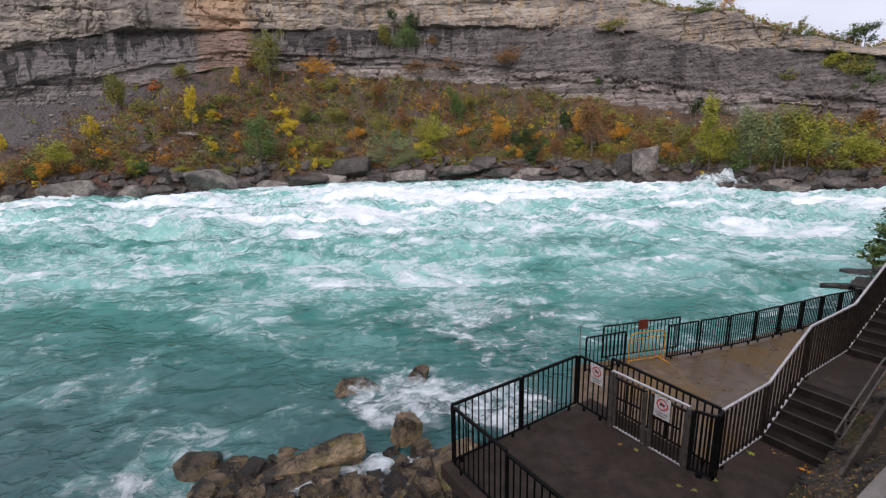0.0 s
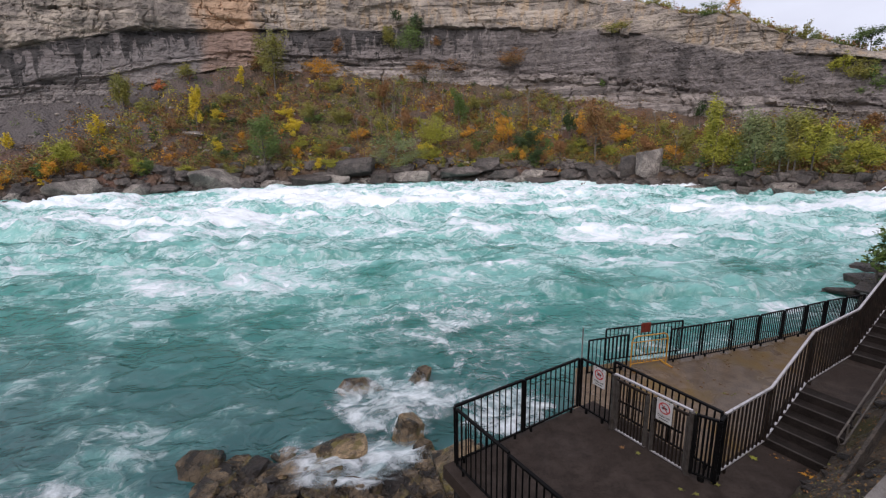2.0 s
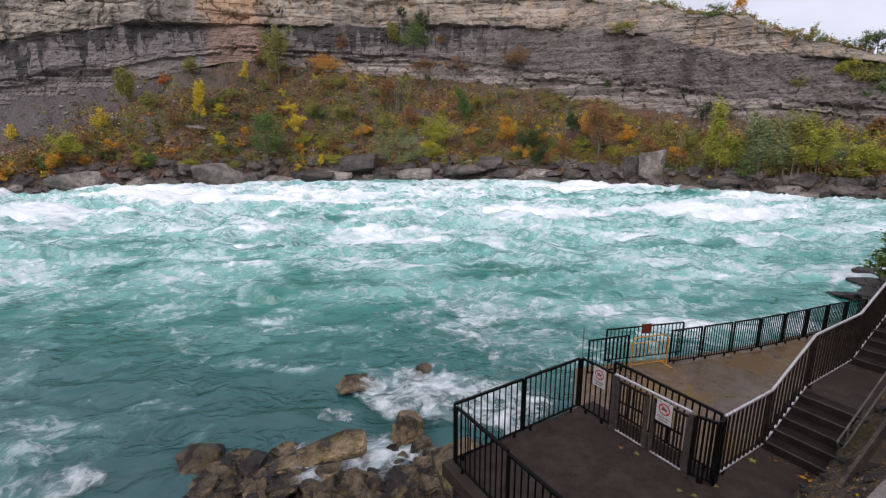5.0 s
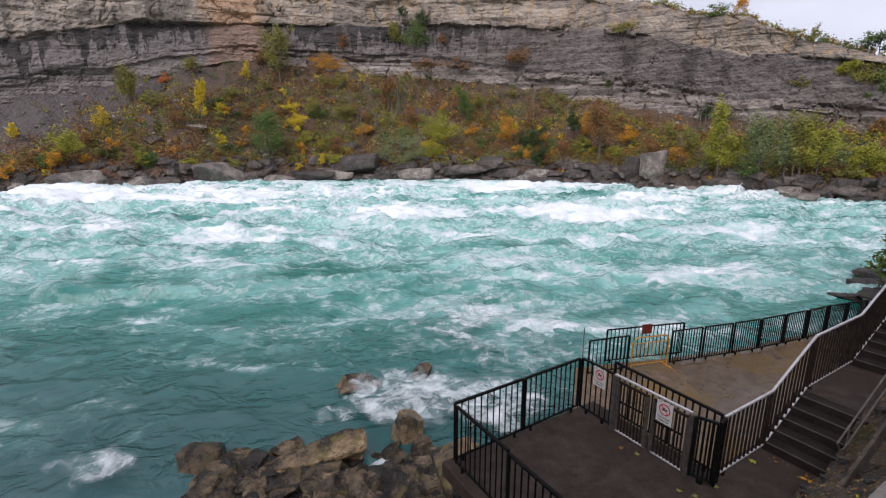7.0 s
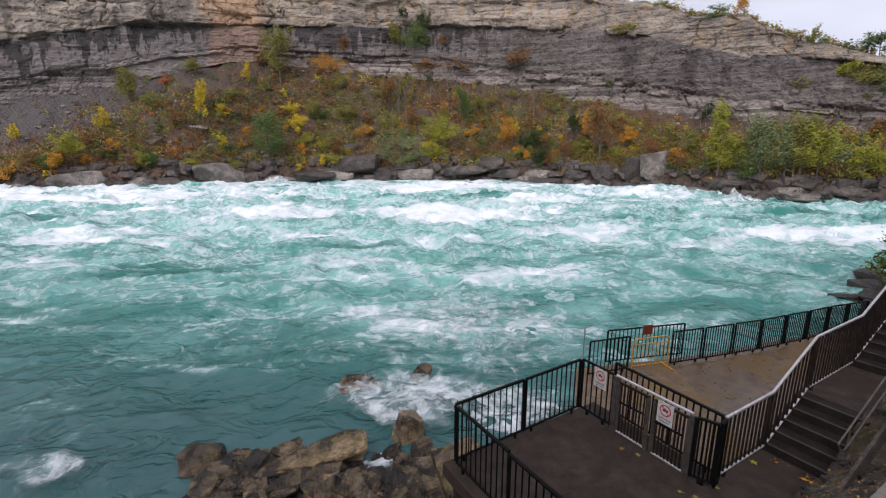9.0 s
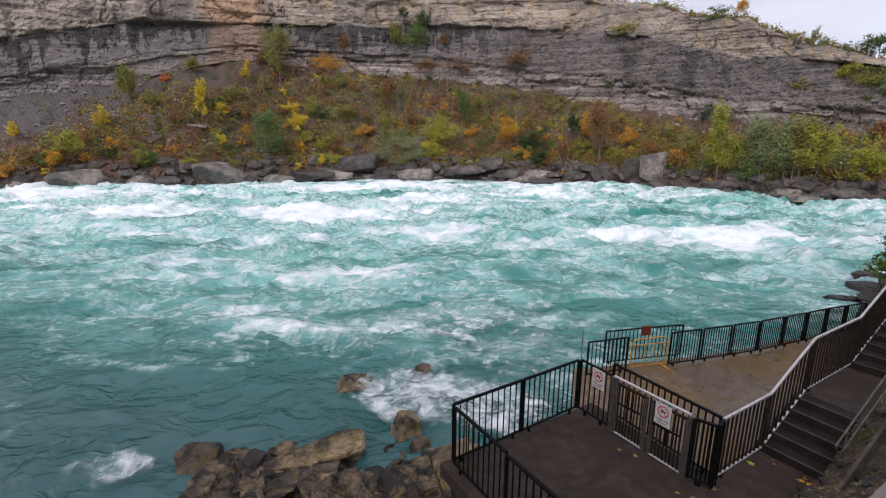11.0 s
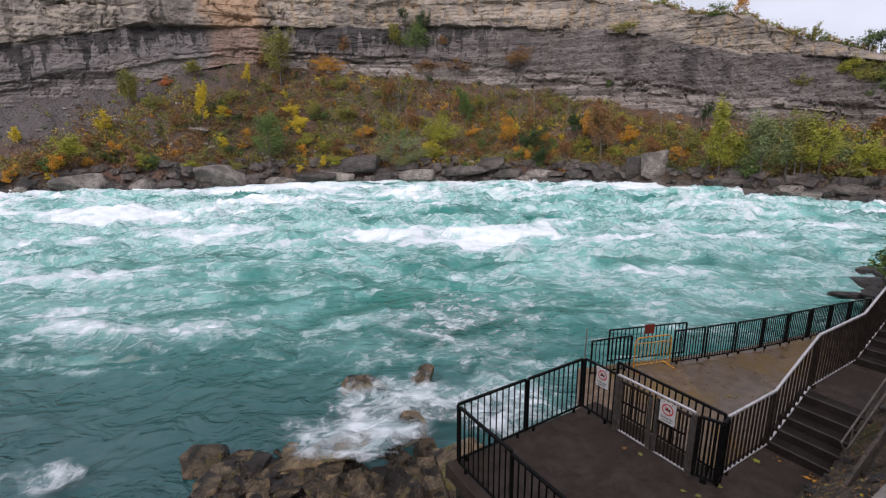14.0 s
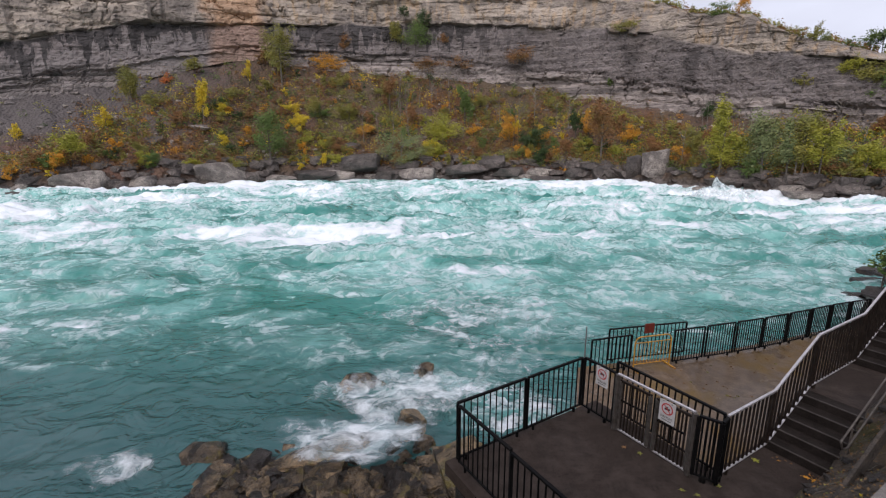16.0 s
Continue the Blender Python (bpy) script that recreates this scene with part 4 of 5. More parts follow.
# the current runs in lanes that slide past one another; near edge, far edge, speed, wave height, mesh step
LANES = [
    (4.0, 17.5, 0.9, 0.24, 0.13), (17.0, 24.5, 3.0, 0.42, 0.17), (24.0, 34.0, 5.6, 0.75, 0.24),
    (33.5, 46.0, 7.2, 1.1, 0.3), (45.5, 61.0, 7.8, 1.45, 0.38), (60.5, 79.0, 7.8, 1.6, 0.45), (78.5, 99.0, 6.8, 1.35, 0.5), (98.5, 122.0, 4.5, 0.75, 0.6)]
lanes = []
for i, (y0, y1, speed, amp, step) in enumerate(LANES):
    ov = min(2.2, (y1 - y0) * 0.22)
    half = 26 + y1 * 0.92
    x0, x1 = -half, half + speed * 16
    xs, ys = np.arange(x0, x1, step), np.arange(y0 - ov, y1 + ov, step)
    X, Y = np.meshgrid(xs, ys)
    Zw = wave_height(X, Y, 100 + 7 * i, amp)
    low_z = -0.75 * amp
    Zw = np.where(Zw < low_z, low_z + 0.25 * (Zw - low_z), Zw)
    e0 = y0 - ov * 0.4 + ov * 1.2 * (fbm(X * 0.12, X * 0, 300 + i, 3) - 0.5)
    e1 = y1 + ov * 0.4 + ov * 1.2 * (fbm(X * 0.12, X * 0, 330 + i, 3) - 0.5)
    near_lip = smooth(0, ov * 0.8, e0 - Y)
    Zw = (Zw - 0.35 * smooth(0, ov * 0.9, Y - e1) * (0.3 + amp * 0.7)) * (1 - near_lip) - (1.2 + 1.9 * amp) * near_lip
    push = 0.5 * amp * (fbm(X * 0.3, Y * 0.3, 360 + i, 2) - 0.5)
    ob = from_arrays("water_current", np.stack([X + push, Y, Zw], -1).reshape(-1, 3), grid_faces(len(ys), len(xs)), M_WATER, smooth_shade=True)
    ob.location.z = WATER
    at = ob.data.attributes.new("froth", "FLOAT", "POINT")
    at.data.foreach_set("value", froth(X, Y, Zw, amp, 100 + 7 * i, 0.2 + 0.8 * smooth(-0.3 * ov, 1.5 * ov, Y - y0) * smooth(-0.3 * ov, 1.5 * ov, y1 - Y)).ravel())
    tagged(ob, "turquoise rapids streaked with white foam", "river", "lanes of the current", kind="structure")
    lanes.append((ob, speed, i))

# ---- rocks at the near shore ----
NEAR_ROCKS = [
    (-6.25, 10.2, -3.05, 0.66, 0.52, 0.52, 20), (-5.6, 9.4, -3.05, 0.56, 0.45, 0.45, 70), (-5.95, 9.75, -3.2, 0.4, 0.36, 0.3, 10),
    (-0.95, 11.3, -2.9, 0.74, 0.62, 0.8, 35), (-0.58, 10.62, -3.1, 0.4, 0.42, 0.45, 60),
    (-2.85, 14.0, -3.02, 1.2, 0.6, 0.5, 14), (-0.62, 14.6, -3.06, 0.85, 0.6, 0.5, -20),
    (-2.6, 10.3, -2.95, 0.32, 0.3, 0.3, 15), (-5.1, 9.2, -3.2, 0.4, 0.36, 0.32, 50), (-0.25, 10.2, -3.15, 0.45, 0.4, 0.42, 30),
    (-1.3, 9.75, -3.05, 0.5, 0.34, 0.3, 10), (-2.0, 9.2, -2.95, 0.42, 0.36, 0.28, 40), (-3.6, 9.3, -3.0, 0.44, 0.34, 0.26, 75), (-4.35, 8.95, -2.95, 0.36, 0.36, 0.3, 25)]
for i, (x, y, z, sx, sy, sz, rz) in enumerate(NEAR_ROCKS):
    dark = i in (5, 6)
    rock("shore_rock", (x, y, z), (sx, sy, sz), 500 + i, M_ROCK,
         "dark wet rock washed over by the river" if dark else "brown wet angular boulder at the river's edge", rz=rz, group="near shore rocks", flat_top=0.0 if i in (3, 6) else 0.7, sub=4, cuts=9, taper=0.6 if i in (3, 5, 6) else 0.0)
slab_rock = rock("slab_rock", (-3.6, 10.3, -3.02), (2.0, 0.72, 0.4), 540, M_ROCK, "long tilted brown rock slab at the river's edge", rz=11, ry=-6, flat_top=0.55, sub=4)
rnd = random.Random(21)
for i in range(230):
    x = rnd.uniform(-5.7, 1.0)
    y = rnd.uniform(8.0, 11.2) - 0.08 * abs(x + 2)
    s = rnd.choice((0.14, 0.17, 0.2, 0.24, 0.3, 0.36))
    rock("shore_rock", (x, y, float(near_z(x, y)) + 0.35 * s), (s * rnd.uniform(1.0, 1.7), s, s * rnd.uniform(0.35, 0.7)), 560 + i,
         M_ROCK if rnd.random() < 0.72 else M_ROCKDARK, "brown wet angular stone among the shore rocks", rz=rnd.uniform(0, 180), ry=rnd.uniform(-25, 25), group="near shore rocks", sub=3, cuts=6, flat_top=0.7, grow=1.15)
for i, (x, y, z, sx, sy, sz) in enumerate([(0.25, 7.6, -2.0, 0.7, 0.9, 1.3), (0.9, 8.3, -2.6, 0.8, 0.6, 0.9), (-0.2, 8.7, -2.9, 0.5, 0.5, 0.5), (2.2, 9.0, -2.6, 0.9, 0.6, 0.9)]):
    rock("bank_rock", (x, y, z), (sx, sy, sz), 640 + i, M_ROCK, "dark wet rock below the platform wall", rz=30 * i, group="rocks below the platform")
# outcrop upstream beyond the lower deck
for i, (x, y, z, sx, sy, sz) in enumerate([(22.2, 23.2, -3.05, 1.5, 0.8, 0.42), (24.8, 25.0, -3.1, 1.9, 1.1, 0.6), (22.6, 21.8, -2.95, 1.4, 1.2, 0.85), (20.3, 19.2, -2.7, 1.7, 1.2, 1.0), (24.6, 23.2, -2.8, 1.7, 1.2, 0.9), (26.8, 26.4, -3.2, 1.8, 1.3, 0.8)]):
    rock("outcrop_rock", (x, y, z), (sx, sy, sz), 660 + i, M_ROCKDARK, "dark layered rock outcrop at the water's edge", rz=25 * i, group="upstream outcrop", flat_top=0.5)


def pebbles(name, count, seed, xr, yr, lo, hi, label):
    """Small broken stones between the rocks, as one piece."""
    rs = np.random.RandomState(seed)
    protos = []
    for j in range(6):
        bm = rock_bm((1, 1, 0.7), 1700 + j, cuts=9, sub=1)
        protos.append((np.array([v.co[:] for v in bm.verts]), np.array([[v.index for v in f.verts] for f in bm.faces])))
        bm.free()
    vs, fs, k0 = [], [], 0
    for i in range(count):
        V, Fc = protos[i % 6]
        x, y = rs.uniform(*xr), rs.uniform(*yr)
        s = lo + (hi - lo) * rs.uniform() ** 2
        t = rs.uniform(0, 6.28)
        R = np.array([[math.cos(t), -math.sin(t), 0], [math.sin(t), math.cos(t), 0], [0, 0, 1]])
        vs.append((V * [s * 1.4, s, s]) @ R.T + [x, y, float(near_z(x, y)) + 0.3 * s])
        fs.append(Fc + k0)
        k0 += len(V)
    tagged(from_arrays(name, np.vstack(vs), np.vstack(fs), M_ROCKDARK), label, "stones", kind="stuff")


pebbles("shore_rubble", 1500, 31, (-6.2, 1.0), (7.8, 10.9), 0.05, 0.18, "broken dark wet rubble between the shore rocks")
# ---- trees, shrubs and stones of the far side: bearing, place on the slope, height, width, leaf colour ----
TREES = [
    (-33.5, 0.73, 9.5, 5.0, "olive"),
    (-30.1, 0.86, 3.1, 3.4, "red"),
    (-27.5, 0.87, 4.9, 4.3, "olive"),
    (-27.2, 0.46, 9.9, 3.2, "yellow"),
    (-25.2, 0.52, 3.3, 3.1, "yellow"),
    (-35.9, 0.46, 5.6, 3.6, "yellow"),
    (-39.0, 0.07, 6.6, 5.3, "lime"),
    (-40.1, 0.03, 4.8, 3.5, "orange"),
    (-35.5, 0.21, 4.1, 2.8, "orange"),
    (-42.5, 0.46, 3.8, 2.7, "yellow"),
    (-20.7, 0.04, 13.5, 8.1, "green"),
    (-18.8, 0.80, 15.6, 10.0, "olive"),
    (-22.3, 0.80, 5.5, 2.7, "yellow"),
    (-13.8, 0.94, 5.3, 10.5, "orange"),
    (-12.5, 0.80, 5.4, 5.8, "olive"),
    (-5.4, 0.03, 10.7, 11.5, "willow"),
    (-0.1, 0.21, 8.8, 9.4, "lime"),
    (-1.3, 0.08, 5.5, 5.5, "lime"),
]
TREES += [
    (2.5, 0.49, 10.0, 4.0, "green"),
    (11.0, 0.23, 7.8, 7.3, "dark"),
    (11.9, 0.04, 6.1, 5.3, "dark"),
    (15.7, 0.41, 7.3, 3.9, "dark"),
    (18.7, 0.12, 13.8, 7.5, "rust"),
    (30.9, 0.06, 11.9, 4.6, "lime"),
    (32.5, 0.07, 7.2, 5.5, "lime"),
    (34.7, 0.03, 11.1, 6.1, "willow"),
    (36.7, 0.03, 9.9, 3.6, "willow"),
    (37.9, 0.04, 10.7, 5.3, "olive"),
    (39.2, 0.05, 8.6, 4.8, "lime"),
    (42.4, 0.08, 6.1, 4.9, "lime"),
    (43.6, 0.11, 5.0, 3.7, "lime"),
    (25.8, 0.46, 4.2, 3.0, "olive"),
    (33.9, 0.04, 4.7, 4.7, "green"),
    (40.6, 0.14, 5.3, 3.5, "willow"),
    (41.5, 0.05, 3.4, 3.4, "olive"),
    (-17.2, 0.30, 6.2, 4.8, "yellow"),
]
TREES += [
    (-9.4, 0.36, 3.8, 5.0, "orange"),
    (-6.6, 0.59, 9.3, 3.7, "rust"),
    (7.9, 0.30, 7.2, 4.9, "orange"),
    (8.7, 0.35, 5.8, 3.5, "yellow"),
    (24.0, 0.17, 5.9, 5.2, "rust"),
    (21.5, 0.41, 5.2, 5.2, "orange"),
    (-41.9, 0.09, 4.1, 4.1, "rust"),
    (-37.5, 0.29, 3.4, 3.4, "rust"),
    (-29.4, 0.44, 3.6, 5.2, "rust"),
    (-31.8, 0.66, 3.9, 3.9, "olive"),
    (-11.4, 0.48, 5.4, 7.5, "olive"),
    (-15.3, 0.50, 5.4, 6.0, "olive"),
    (-7.2, 0.68, 4.7, 6.3, "olive"),
    (4.4, 0.65, 5.7, 4.7, "olive"),
    (-3.9, 0.42, 6.0, 5.1, "rust"),
    (20.5, 0.55, 4.7, 4.1, "rust"),
    (28.0, 0.24, 6.7, 4.5, "olive"),
    (-43.6, 0.03, 3.0, 3.0, "orange"),
]
TREES += [
    (-33.3, 0.08, 3.9, 3.4, "lime"),
    (-24.9, 0.04, 2.8, 5.0, "olive"),
    (-28.9, 0.05, 2.4, 4.8, "lime"),
    (-13.0, 0.04, 3.2, 6.8, "lime"),
    (14.7, 0.08, 5.2, 3.9, "rust"),
    (17.1, 0.45, 7.0, 4.2, "orange"),
]
BARE = [
    (-5.6, 0.64, 9.7),
    (0.6, 0.63, 11.0),
    (2.9, 0.53, 10.1),
    (5.2, 0.52, 6.1),
    (3.5, 0.77, 4.8),
    (-6.6, 0.75, 6.4),
    (9.0, 0.49, 9.0),
    (10.8, 0.63, 7.7),
    (-0.4, 0.89, 6.6),
    (6.4, 0.49, 7.6),
    (14.8, 0.45, 8.6),
    (36.7, 0.04, 9.0),
    (37.4, 0.04, 9.7),
    (25.0, 0.57, 6.4),
    (27.2, 0.12, 6.5),
]
RIM = [
    (21.1, 138.0, 40.4, 1.8, 3.6, "olive"),
    (23.7, 134.8, 37.7, 3.7, 4.3, "olive"),
    (25.0, 133.1, 36.4, 1.9, 2.8, "rust"),
    (26.7, 131.1, 34.7, 2.7, 3.2, "olive"),
    (29.2, 128.1, 32.9, 3.9, 5.7, "green"),
    (30.8, 126.4, 31.6, 5.3, 3.8, "orange"),
    (32.0, 125.2, 30.4, 1.7, 2.5, "rust"),
    (35.6, 121.9, 25.7, 3.0, 4.6, "olive"),
    (37.1, 120.9, 24.1, 4.1, 2.7, "olive"),
    (38.1, 120.6, 23.2, 3.3, 3.3, "willow"),
    (34.4, 122.9, 27.0, 1.9, 2.8, "rust"),
    (39.9, 120.4, 22.1, 3.2, 3.2, "green"),
    (41.1, 120.2, 21.3, 4.7, 5.3, "green"),
    (42.0, 120.0, 20.9, 4.8, 4.2, "dark"),
    (-4.7, 143.2, 40.2, 4.0, 4.3, "dark"),
    (-3.4, 143.0, 31.0, 10.1, 10.1, "green"),
    (-5.8, 143.4, 31.9, 8.4, 5.0, "olive"),
    (-0.1, 142.6, 32.5, 4.3, 3.0, "rust"),
]
RIM += [
    (-2.4, 142.8, 38.1, 5.0, 5.0, "dark"),
    (20.5, 135.7, 32.7, 3.3, 8.9, "olive"),
    (21.7, 137.3, 32.3, 2.1, 4.5, "dark"),
    (-11.6, 144.3, 30.9, 5.0, 4.0, "rust"),
    (8.9, 142.5, 26.9, 6.6, 8.3, "rust"),
    (40.1, 117.5, 15.9, 4.3, 4.3, "lime"),
    (41.4, 117.3, 13.6, 5.2, 5.2, "olive"),
    (42.5, 117.0, 12.0, 6.2, 5.2, "green"),
    (40.3, 117.4, 18.0, 3.2, 3.2, "lime"),
    (41.9, 117.2, 16.5, 3.5, 4.1, "olive"),
    (-1.8, 142.7, 24.9, 5.7, 10.1, "rust"),
    (1.6, 142.5, 25.6, 5.1, 10.1, "rust"),
    (18.9, 137.2, 18.6, 4.6, 3.1, "green"),
    (36.9, 118.2, 15.4, 3.4, 3.4, "olive"),
]
BOULDERS = [
    (-38.9, 0.008, 3.5, 1.9),
    (-34.0, 0.000, 2.7, 1.3),
    (-26.0, 0.000, 4.8, 2.6),
    (-43.0, 0.010, 1.2, 0.9),
    (19.0, 0.018, 1.8, 1.6),
    (22.4, 0.033, 1.4, 2.3),
    (24.7, 0.040, 2.2, 2.6),
    (-10.2, 0.038, 4.1, 2.0),
    (-15.7, 0.003, 4.0, 1.5),
    (-3.3, 0.010, 4.1, 1.4),
    (2.4, 0.018, 4.1, 1.5),
    (8.0, 0.018, 3.4, 1.1),
    (-13.0, 0.010, 3.4, 1.2),
    (41.6, 0.023, 2.1, 0.8),
    (39.6, 0.015, 1.7, 0.7),
    (37.4, 0.015, 1.8, 0.8),
    (-31.2, 0.000, 2.3, 1.1),
    (-36.2, 0.008, 1.3, 0.9),
]
BOULDERS += [
    (12.1, 0.018, 2.6, 1.1),
    (16.1, 0.020, 2.5, 1.1),
    (-31.9, 0.333, 2.7, 1.6),
    (-27.9, 0.424, 3.3, 1.1),
    (-11.5, 0.248, 3.6, 1.6),
    (-37.7, 0.805, 0.9, 0.8),
    (-38.5, 0.737, 0.9, 0.5),
    (-30.6, 0.837, 2.1, 1.8),
    (-23.3, 0.010, 1.9, 1.0),
    (-19.6, 0.000, 3.3, 1.3),
    (-7.5, 0.005, 2.7, 1.1),
    (5.9, 0.038, 2.7, 1.8),
]

BOULDERS += [(a, 0.004 + 0.02 * (i % 3), 2.9 - 0.4 * (i % 4), 0.5 + 0.25 * (i % 2)) for i, a in enumerate((-17.6, -14.3, -11.9, -9.0, -6.2, -4.6, -1.4, 0.7, 4.2, 9.8, 13.9, 17.6, 29.0, 31.5))]
BOULDERS += [(12.6, -0.09, 3.4, 0.5), (38.2, -0.06, 2.4, 0.5)]


def leaves(rnd, tips, size, count, leaf):
    """Leaf cards in uneven clumps about the tips of the limbs: vertices and faces."""
    rs = np.random.RandomState(rnd.randrange(1 << 30))
    tips = np.array(tips)
    rad = rs.uniform(0.1, 0.3, len(tips))
    pick = rs.choice(len(tips), count, p=rad / rad.sum())
    q = tips[pick] + rs.normal(0, 1, (count, 3)) * rad[pick][:, None] * size * [0.6, 0.6, 0.42]
    n = rs.normal(0, 1, (count, 3))
    n /= np.linalg.norm(n, axis=1)[:, None]
    t = np.cross(n, [0.3, 0.2, 0.9])
    t /= np.linalg.norm(t, axis=1)[:, None] + 1e-6
    b = np.cross(n, t)
    s = leaf * rs.uniform(0.6, 1.4, count)[:, None]
    vs = np.stack([q - t * s, q + b * s * 0.55 - t * s * 0.2, q + t * s, q - b * s * 0.55 + t * s * 0.15], 1).reshape(-1, 3)
    return vs, np.arange(len(vs)).reshape(-1, 4)


WORDS = {"green": "green", "dark": "dark green", "willow": "grey-green", "lime": "yellow-green", "olive": "olive", "yellow": "bright yellow",
         "orange": "orange", "red": "reddish orange", "rust": "rust-brown"}


def tree(place, h, w, kind, seed, where, dense=1.0, group="", leaf=None):
    """A small tree or shrub: tapered trunk, limbs and a ragged crown. Its base stands at place."""
    rnd = random.Random(seed)
    shrub = h < 1.1 * w
    top = new("shrub" if shrub else "tree")
    bm = bmesh.new()
    lean = rnd.uniform(-0.08, 0.08) * h
    r0 = max(0.05, 0.018 * h)
    tube(bm, [(0, 0, -0.4), (lean * 0.3, 0, 0.35 * h), (lean, 0.02 * h, 0.85 * h)], [r0, r0 * 0.7, r0 * 0.2], 6)
    tips = [(lean, 0, 0.86 * h), (lean * 0.8, 0, 0.7 * h)]
    for j in range(max(9, min(22, int(w * h * 0.35)))):
        z = (rnd.uniform(0.1, 0.6) if shrub else rnd.uniform(0.22, 0.78)) * h
        a = rnd.uniform(0, 6.28)
        reach = 1.0 - 0.55 * max(0.0, z / h - 0.3)
        ln = rnd.uniform(0.22, 0.52) * w * reach
        e = (lean * z / h + math.cos(a) * ln, math.sin(a) * ln, z + rnd.uniform(0.06, 0.26) * h)
        tips += [e, (e[0] * 0.6, e[1] * 0.6, z * 0.5 + e[2] * 0.5)]
        if j < 10:
            tube(bm, [(lean * z / h, 0, z), (e[0] * 0.5, e[1] * 0.5, z * 0.45 + e[2] * 0.55), e], [r0 * 0.5, r0 * 0.3, r0 * 0.1], 5)
    part("trunk", bm, M_BARK, top)
    size = np.array([w * 0.62, w * 0.6, h * 0.6])
    leaf = leaf or 0.105 + 0.005 * h
    vs, fs = leaves(rnd, tips, size, min(int(dense * 85 * w * h) + 160, 5200), leaf)
    from_arrays("crown", vs, fs, LEAF[kind], top)
    top.matrix_basis = pose(*place, 0, 0, rnd.uniform(0, 360))
    return tagged(top, WORDS[kind] + " autumn " + ("shrub " if shrub else "tree ") + where, "shrub" if shrub else "tree", group)


# small shrubs and saplings between them, thin on the scree
rnd = random.Random(3131)
while len(TREES) < 250:
    a, u = rnd.uniform(-44, 44), rnd.uniform(0.04, 0.97) ** 1.2
    if (a < -24 and u > 0.2 + (a + 44) / 45) or float(fbm(a * 0.2, u * 3, 333, 3)) < 0.42:
        continue
    h = rnd.uniform(1.3, 4.2)
    kinds = ("olive", "olive", "rust", "rust", "orange", "green", "lime", "yellow", "dark") if u < 0.75 else ("rust", "olive", "rust", "dark")
    TREES.append((a, u, h, h * rnd.uniform(0.55, 1.3), rnd.choice(kinds)))
for _ in range(46):
    BARE.append((rnd.choice((rnd.uniform(-12, 18), rnd.uniform(-7, 12), rnd.uniform(28, 42))), rnd.uniform(0.2, 0.85), rnd.uniform(4.0, 9.5)))
for i, (a, u, h, w, kind) in enumerate(TREES):
    p = talus(a, u)
    tree(p, h, w, kind, 900 + i, "on the far talus slope", group="talus trees")
for i, (a, d, z, h, w, kind) in enumerate(RIM):
    rimmed = d > float(gorge(a, 2)) + 1
    tree(polar(a, d + 2.5, z) if rimmed else polar(a, d, z), h, w, kind, 1000 + i, "on the cliff's rim" if rimmed else "clinging to the cliff face", dense=0.8, group="cliff trees")
for i, (a, u, h) in enumerate(BARE):
    rnd = random.Random(1100 + i)
    top = new("bare_tree")
    bm = bmesh.new()
    ln = rnd.uniform(-0.1, 0.1) * h
    tube(bm, [(0, 0, -0.4), (ln * 0.4, 0, h * 0.5), (ln, 0, h)], [0.1, 0.07, 0.02] if i < 15 else [0.07, 0.05, 0.02], 6)
    part("trunk", bm, M_PALEBARK, top)
    for _ in range(9 if i < 15 else 6):
        z = rnd.uniform(0.3, 0.9) * h
        aa = rnd.uniform(0, 6.28)
        r = 0.16 * h * rnd.uniform(0.5, 1.2)
        e = Vector((ln * z / h + math.cos(aa) * r, math.sin(aa) * r, z + 0.16 * h))
        part("branch", tube(bmesh.new(), [(ln * z / h, 0, z), e, e + Vector((0.1 * r, 0, 0.08 * h))], [0.04, 0.03, 0.012], 5), M_PALEBARK, top)
    top.matrix_basis = pose(*talus(a, u))
    tagged(top, "pale leafless tree with thin branches on the talus slope", "tree", "bare trees")

# boulders of the far bank
for i, (a, u, w, h) in enumerate(BOULDERS):
    p = talus(a, u)
    w, h = (max(w, 0.5), max(h, 0.4)) if u < 0.15 else (0.6 * w, 0.6 * h)
    rest = WATER + 0.5 if u < 0 else p[2] + h * (0.7 if u < 0.15 else 0.3)
    ob = rock("far_boulder", (p[0], p[1], rest), (w * 1.45, w * 1.1, h * 1.45), 1200 + i, M_BOULDER if i < 4 or i % 3 == 0 else M_BANKROCK,
              "large grey weathered boulder at the far shore" if u < 0.15 else "grey rock lying on the talus slope", rz=-a + random.Random(i).uniform(-20, 20), group="far boulders", flat_top=0.7)


